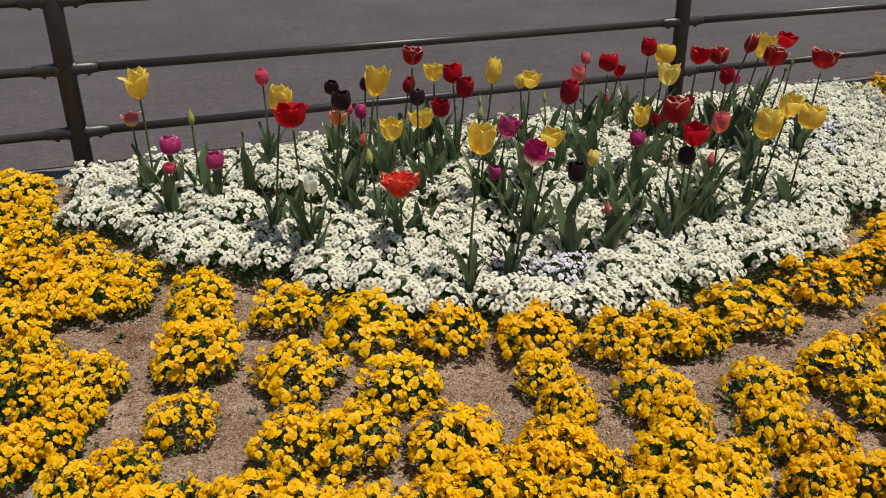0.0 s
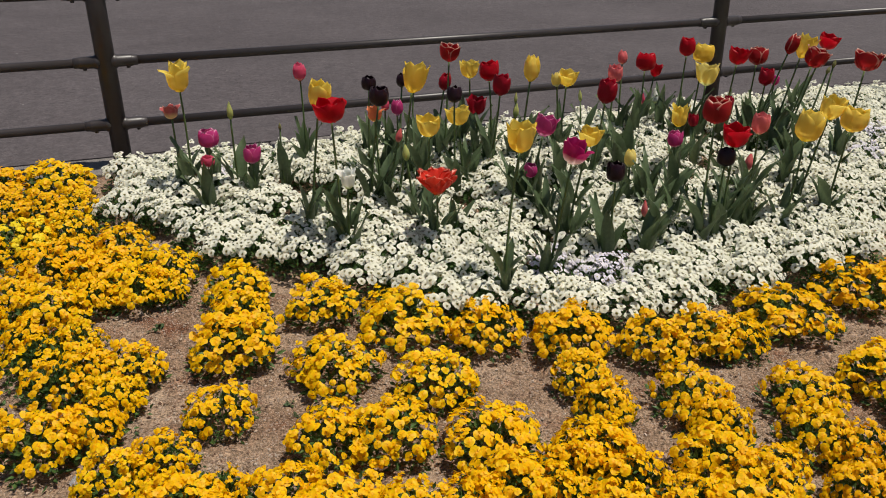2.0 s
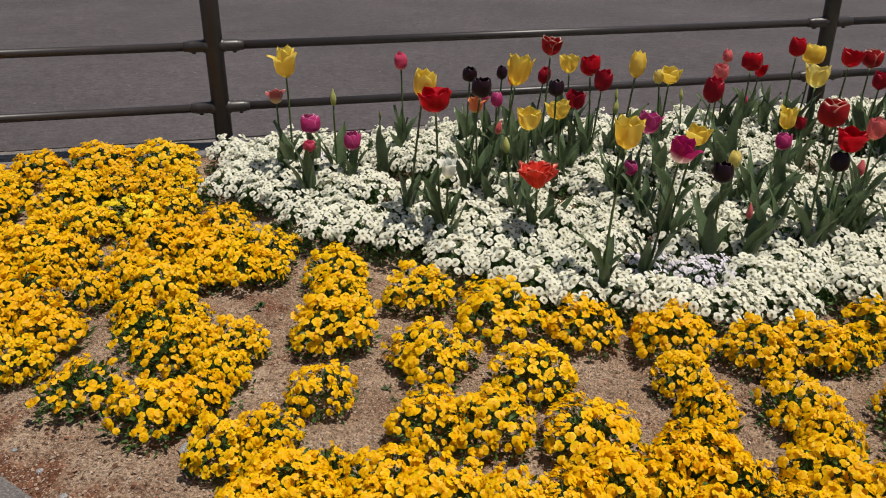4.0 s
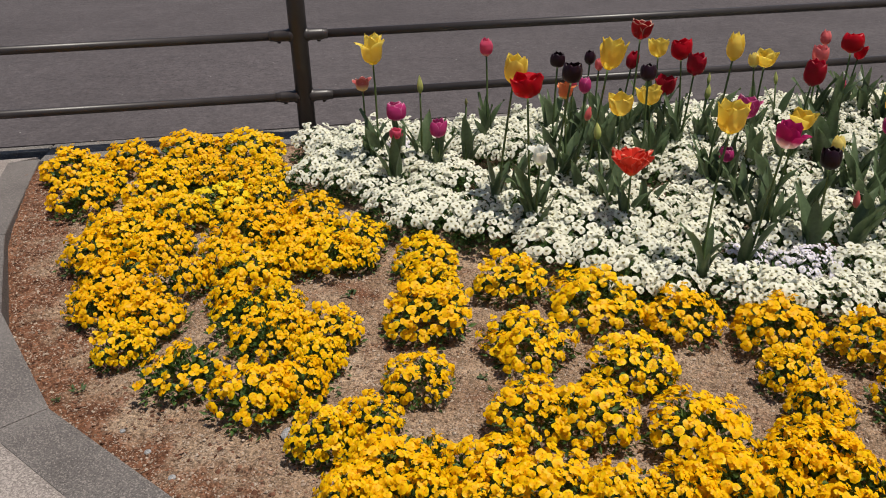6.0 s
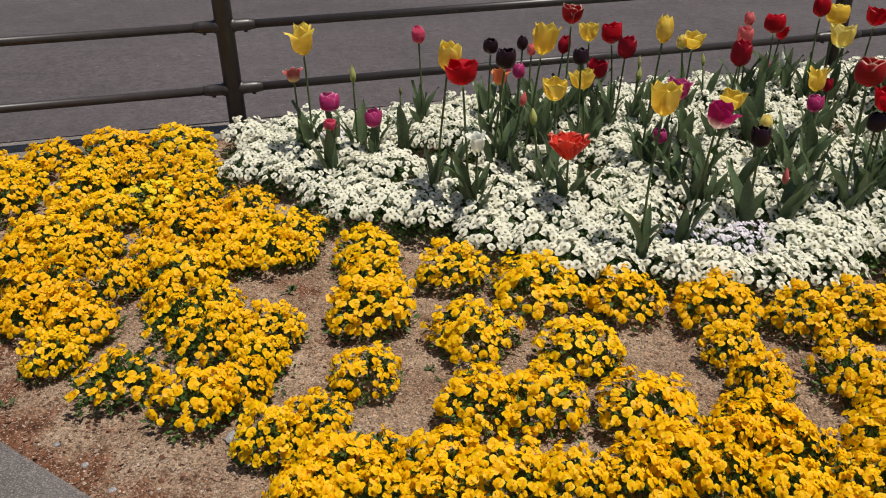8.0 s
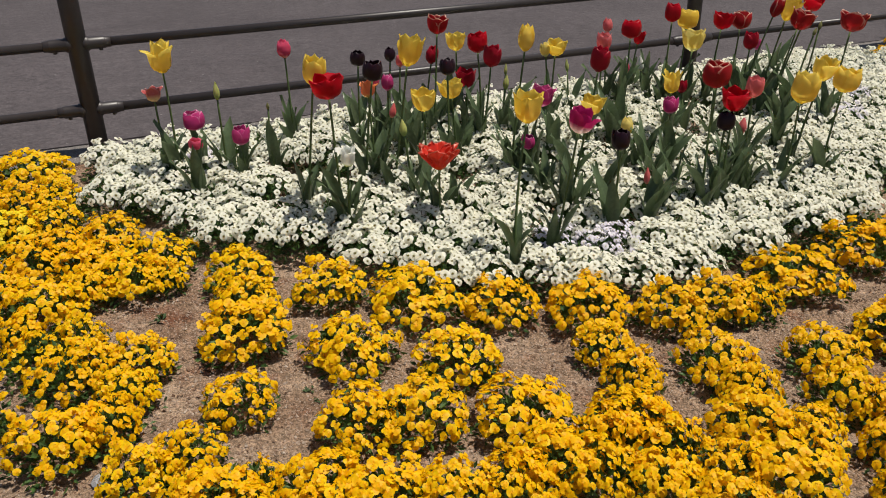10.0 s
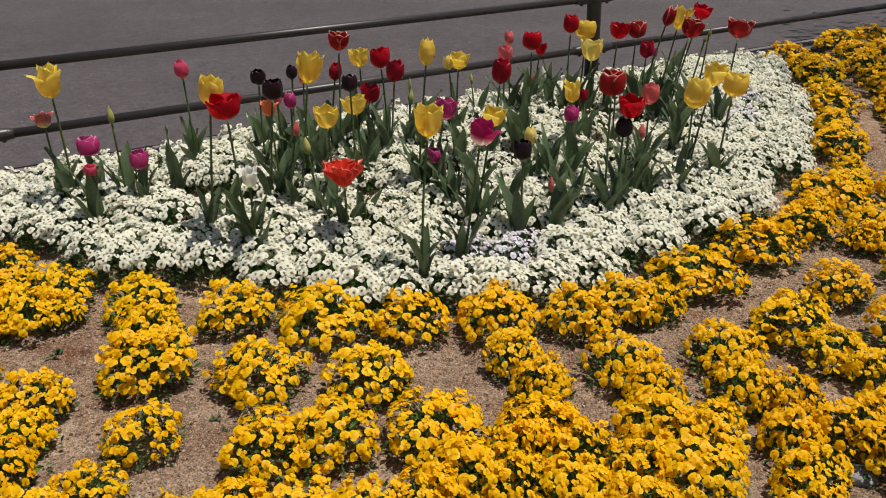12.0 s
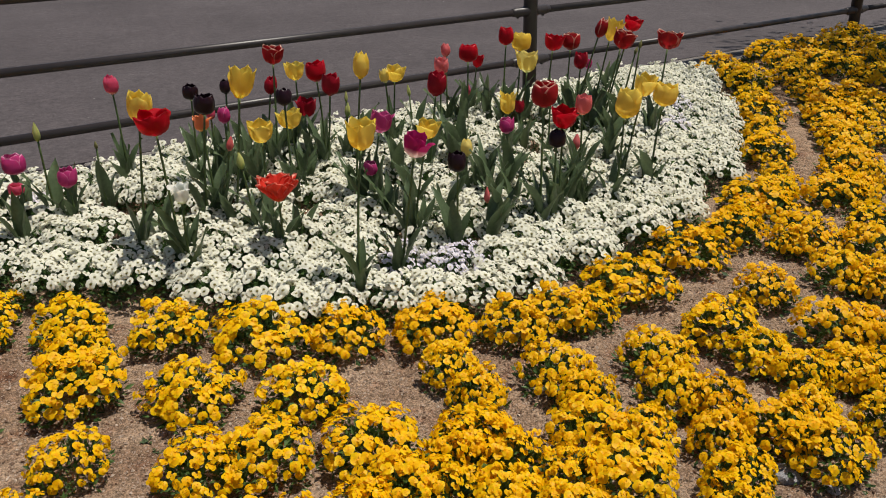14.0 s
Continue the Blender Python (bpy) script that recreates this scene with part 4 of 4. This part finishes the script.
def leaf_tuft(x, y, rng):
    thing = tagged(new("tulip"), "leafy tulip clump that bears no bloom", "tulip", "tulips in the bed")
    thing.location = (x, y, soil_height(x, y))
    turn = rng.uniform(0, 360)
    for k in range(rng.choice((4, 5, 6))):
        s = rng.uniform(0.15, 0.27)
        turn += rng.uniform(60, 140)
        part("leaf", LEAVES[rng.randrange(8)], thing, pose(0, 0, 0.01 * k, 0, 0, turn) @ Matrix.Diagonal((s, s, s, 1)))


def plant_tulips():
    rng = random.Random(21)
    placed = 0
    while placed < 32:
        x, y = rng.uniform(-1.1, 1.5), rng.uniform(2.35, 3.9)
        if inside(x, y) > 0.3:
            leaf_tuft(x, y, rng)
            placed += 1
    for _ in range(9):
        leaf_tuft(rng.uniform(0.15, 0.95), rng.uniform(2.45, 2.95), rng)
    for colour, rows in BLOOMS.items():
        for x, y, z, height, width, form, lean in rows:
            tulip(x, y, z, height, width, colour, form, lean, rng)


# ---- small things on the soil ----
def scatter(name, label, mat, count, seed, accept, sizes, flat):
    """Loose bits on the soil, as one mesh of little lumps."""
    rng = random.Random(seed)
    verts, faces = [], []
    lump = [(1, 0, 0), (0, 1, 0), (-1, 0, 0), (0, -1, 0), (0, 0, 1), (0.2, 0.1, -0.8)]
    sides = [(0, 1, 4), (1, 2, 4), (2, 3, 4), (3, 0, 4), (1, 0, 5), (2, 1, 5), (3, 2, 5), (0, 3, 5)]
    placed = 0
    while placed < count:
        x, y = rng.uniform(-2.6, 2.4), rng.uniform(0.98, 3.2)
        if not accept(x, y, rng):
            continue
        placed += 1
        s = sizes[0] + (sizes[1] - sizes[0]) * rng.random() ** 3
        m = Matrix.Translation((x, y, soil_height(x, y) + s * flat * 0.3)) @ Euler((rng.gauss(0, 0.3), rng.gauss(0, 0.3), rng.uniform(0, 6.3))).to_matrix().to_4x4()
        b = len(verts)
        verts += [m @ Vector((p[0] * s * rng.uniform(0.6, 1.2), p[1] * s * rng.uniform(0.5, 1), p[2] * s * flat)) for p in lump]
        faces += [tuple(b + i for i in f) for f in sides]
    return tagged(new(name, make(name, verts, faces, mat)), label, name, kind="stuff")


def bare(x, y, rng):
    if inside(x, y) > -0.05 or ACROSS.x * x + ACROSS.y * y > 3.5:
        return False
    return on_bed(x, y)


def near_kerb(x, y, rng):
    return x < 0.2 and on_bed(x, y) and to_kerb(x, y) < 0.34 * rng.random() ** 0.6


BLADE = make("leaf", [(0, 0, 0), (0.5, 0.2, 0.03), (0.55, 0, 0), (0.5, -0.2, 0.03), (1, 0, -0.12)], [(0, 2, 1), (0, 3, 2), (1, 2, 4), (2, 3, 4)], WEED_LEAF)


def weed(x, y, size, seed):
    rng = random.Random(seed)
    thing = tagged(new("weed"), "small green weed seedling on bare soil", "weed", "weeds on the soil")
    thing.location = (x, y, soil_height(x, y))
    for _ in range(14):
        s = size * rng.uniform(0.55, 1.15)
        part("leaf", BLADE, thing, pose(rng.gauss(0, 0.3) * size, rng.gauss(0, 0.3) * size, 0.002, rng.uniform(-25, 25), -rng.uniform(8, 55), rng.uniform(0, 360)) @
             Matrix.Diagonal((s, s * rng.uniform(0.7, 1.2), s, 1)))


def stone(x, y, size, seed):
    rng = random.Random(seed)
    bm = bmesh.new()
    bmesh.ops.create_icosphere(bm, subdivisions=2, radius=size)
    for v in bm.verts:
        v.co *= 1 + 0.25 * noise.noise(v.co * 40 + Vector((seed, 0, 0)))
        v.co.z *= 0.55
    me = bpy.data.meshes.new("stone")
    bm.to_mesh(me)
    bm.free()
    me.materials.append(STONE)
    ob = tagged(new("stone", me), "flat grey stone lying on the soil", "stone", "stones on the soil")
    ob.location, ob.rotation_euler = (x, y, soil_height(x, y) + size * 0.25), (0, 0, rng.uniform(0, 6))


scatter("gravel", "fine pale gravel strewn over the sandy soil", GRAVEL, 60000, 61, bare, (0.0013, 0.0066), 0.75)
scatter("bark_mulch", "reddish brown bark crumbs along the kerb", MULCH, 2600, 62, near_kerb, (0.003, 0.011), 0.35)
for i, (x, y, s) in enumerate([(-0.5, 1.71, 0.035), (-0.47, 1.66, 0.03), (-1.5, 1.46, 0.04), (-1.53, 1.41, 0.03), (-0.97, 2.05, 0.06), (-1.0, 1.66, 0.03), (-0.84, 1.56, 0.022), (-1.32, 1.53, 0.018)]):
    weed(x, y, s * 0.5, i)
for i, (x, y, s) in enumerate([(-0.9, 1.39, 0.022), (0.88, 1.26, 0.03), (0.95, 1.2, 0.016), (-1.2, 1.28, 0.008), (-1.1, 1.21, 0.009), (-1.3, 1.34, 0.007)]):
    stone(x, y, s, i)

# ---- unseen tree, added to shade the far right of the bed ----
def tree(x, y):
    """A tree added out of view for its dappled shade: forked trunk, limbs and a thin crown of separate leaves."""
    rng = random.Random(77)
    thing = tagged(new("street_tree"), "thin-crowned tree added out of view to cast dappled shade on the bed", "tree")
    thing.location = (x, y, 0.09)
    heart = Vector((-1.0, 0.25, 3.4))
    trunk = [Vector((0, 0, -0.05)), Vector((0.02, 0.01, 0.7)), Vector((-0.05, 0.06, 1.5)), Vector((-0.2, 0.2, 2.3))]
    verts, faces = tube(trunk, [0.085, 0.068, 0.06, 0.05], 12)
    tips = []
    for k in range(16):
        way = Vector((rng.gauss(0, 1), rng.gauss(0, 1), rng.gauss(0, 0.55))).normalized()
        end = heart + Vector((way.x * 2.1, way.y * 1.9, way.z * 1.1)) * rng.uniform(0.7, 1.0)
        start = trunk[3].lerp(trunk[2], rng.random() * 0.6)
        mid = start.lerp(end, 0.5) + Vector((0, 0, 0.25))
        pts = [start, start.lerp(mid, 0.5) + Vector((0, 0, 0.06)), mid, mid.lerp(end, 0.55), end]
        v, f = tube(pts, [0.035, 0.028, 0.02, 0.013, 0.006], 6)
        b = len(verts)
        verts += v
        faces += [tuple(b + i for i in q) for q in f]
        tips += [mid, mid.lerp(end, 0.5), end]
    part("trunk", make("trunk", verts, faces, BARK, smooth=True), thing)
    verts, faces = [], []
    for _ in range(7500):
        p = rng.choice(tips) + Vector((rng.gauss(0, 0.3), rng.gauss(0, 0.3), rng.gauss(0, 0.2)))
        way = Vector((rng.gauss(0, 1), rng.gauss(0, 1), rng.gauss(-0.2, 0.5))).normalized()
        side = way.cross(Vector((rng.gauss(0, 0.4), rng.gauss(0, 0.4), 1))).normalized()
        s = rng.uniform(0.03, 0.05)
        b = len(verts)
        verts += [p, p + way * s + side * s * 0.5, p + way * 2.1 * s, p + way * s - side * s * 0.5]
        faces.append((b, b + 1, b + 2, b + 3))
    crown = part("crown", make("crown", verts, faces, WEED_LEAF), thing)
    crown["kind"] = "stuff"


# stands right of the view; only its shade reaches the far violas
tree(5.8, 3.7)

plant_tulips()
plant_white()
plant_yellow()
for t in TEMPLATES:
    for o in (*t.children_recursive, t):
        bpy.data.objects.remove(o)
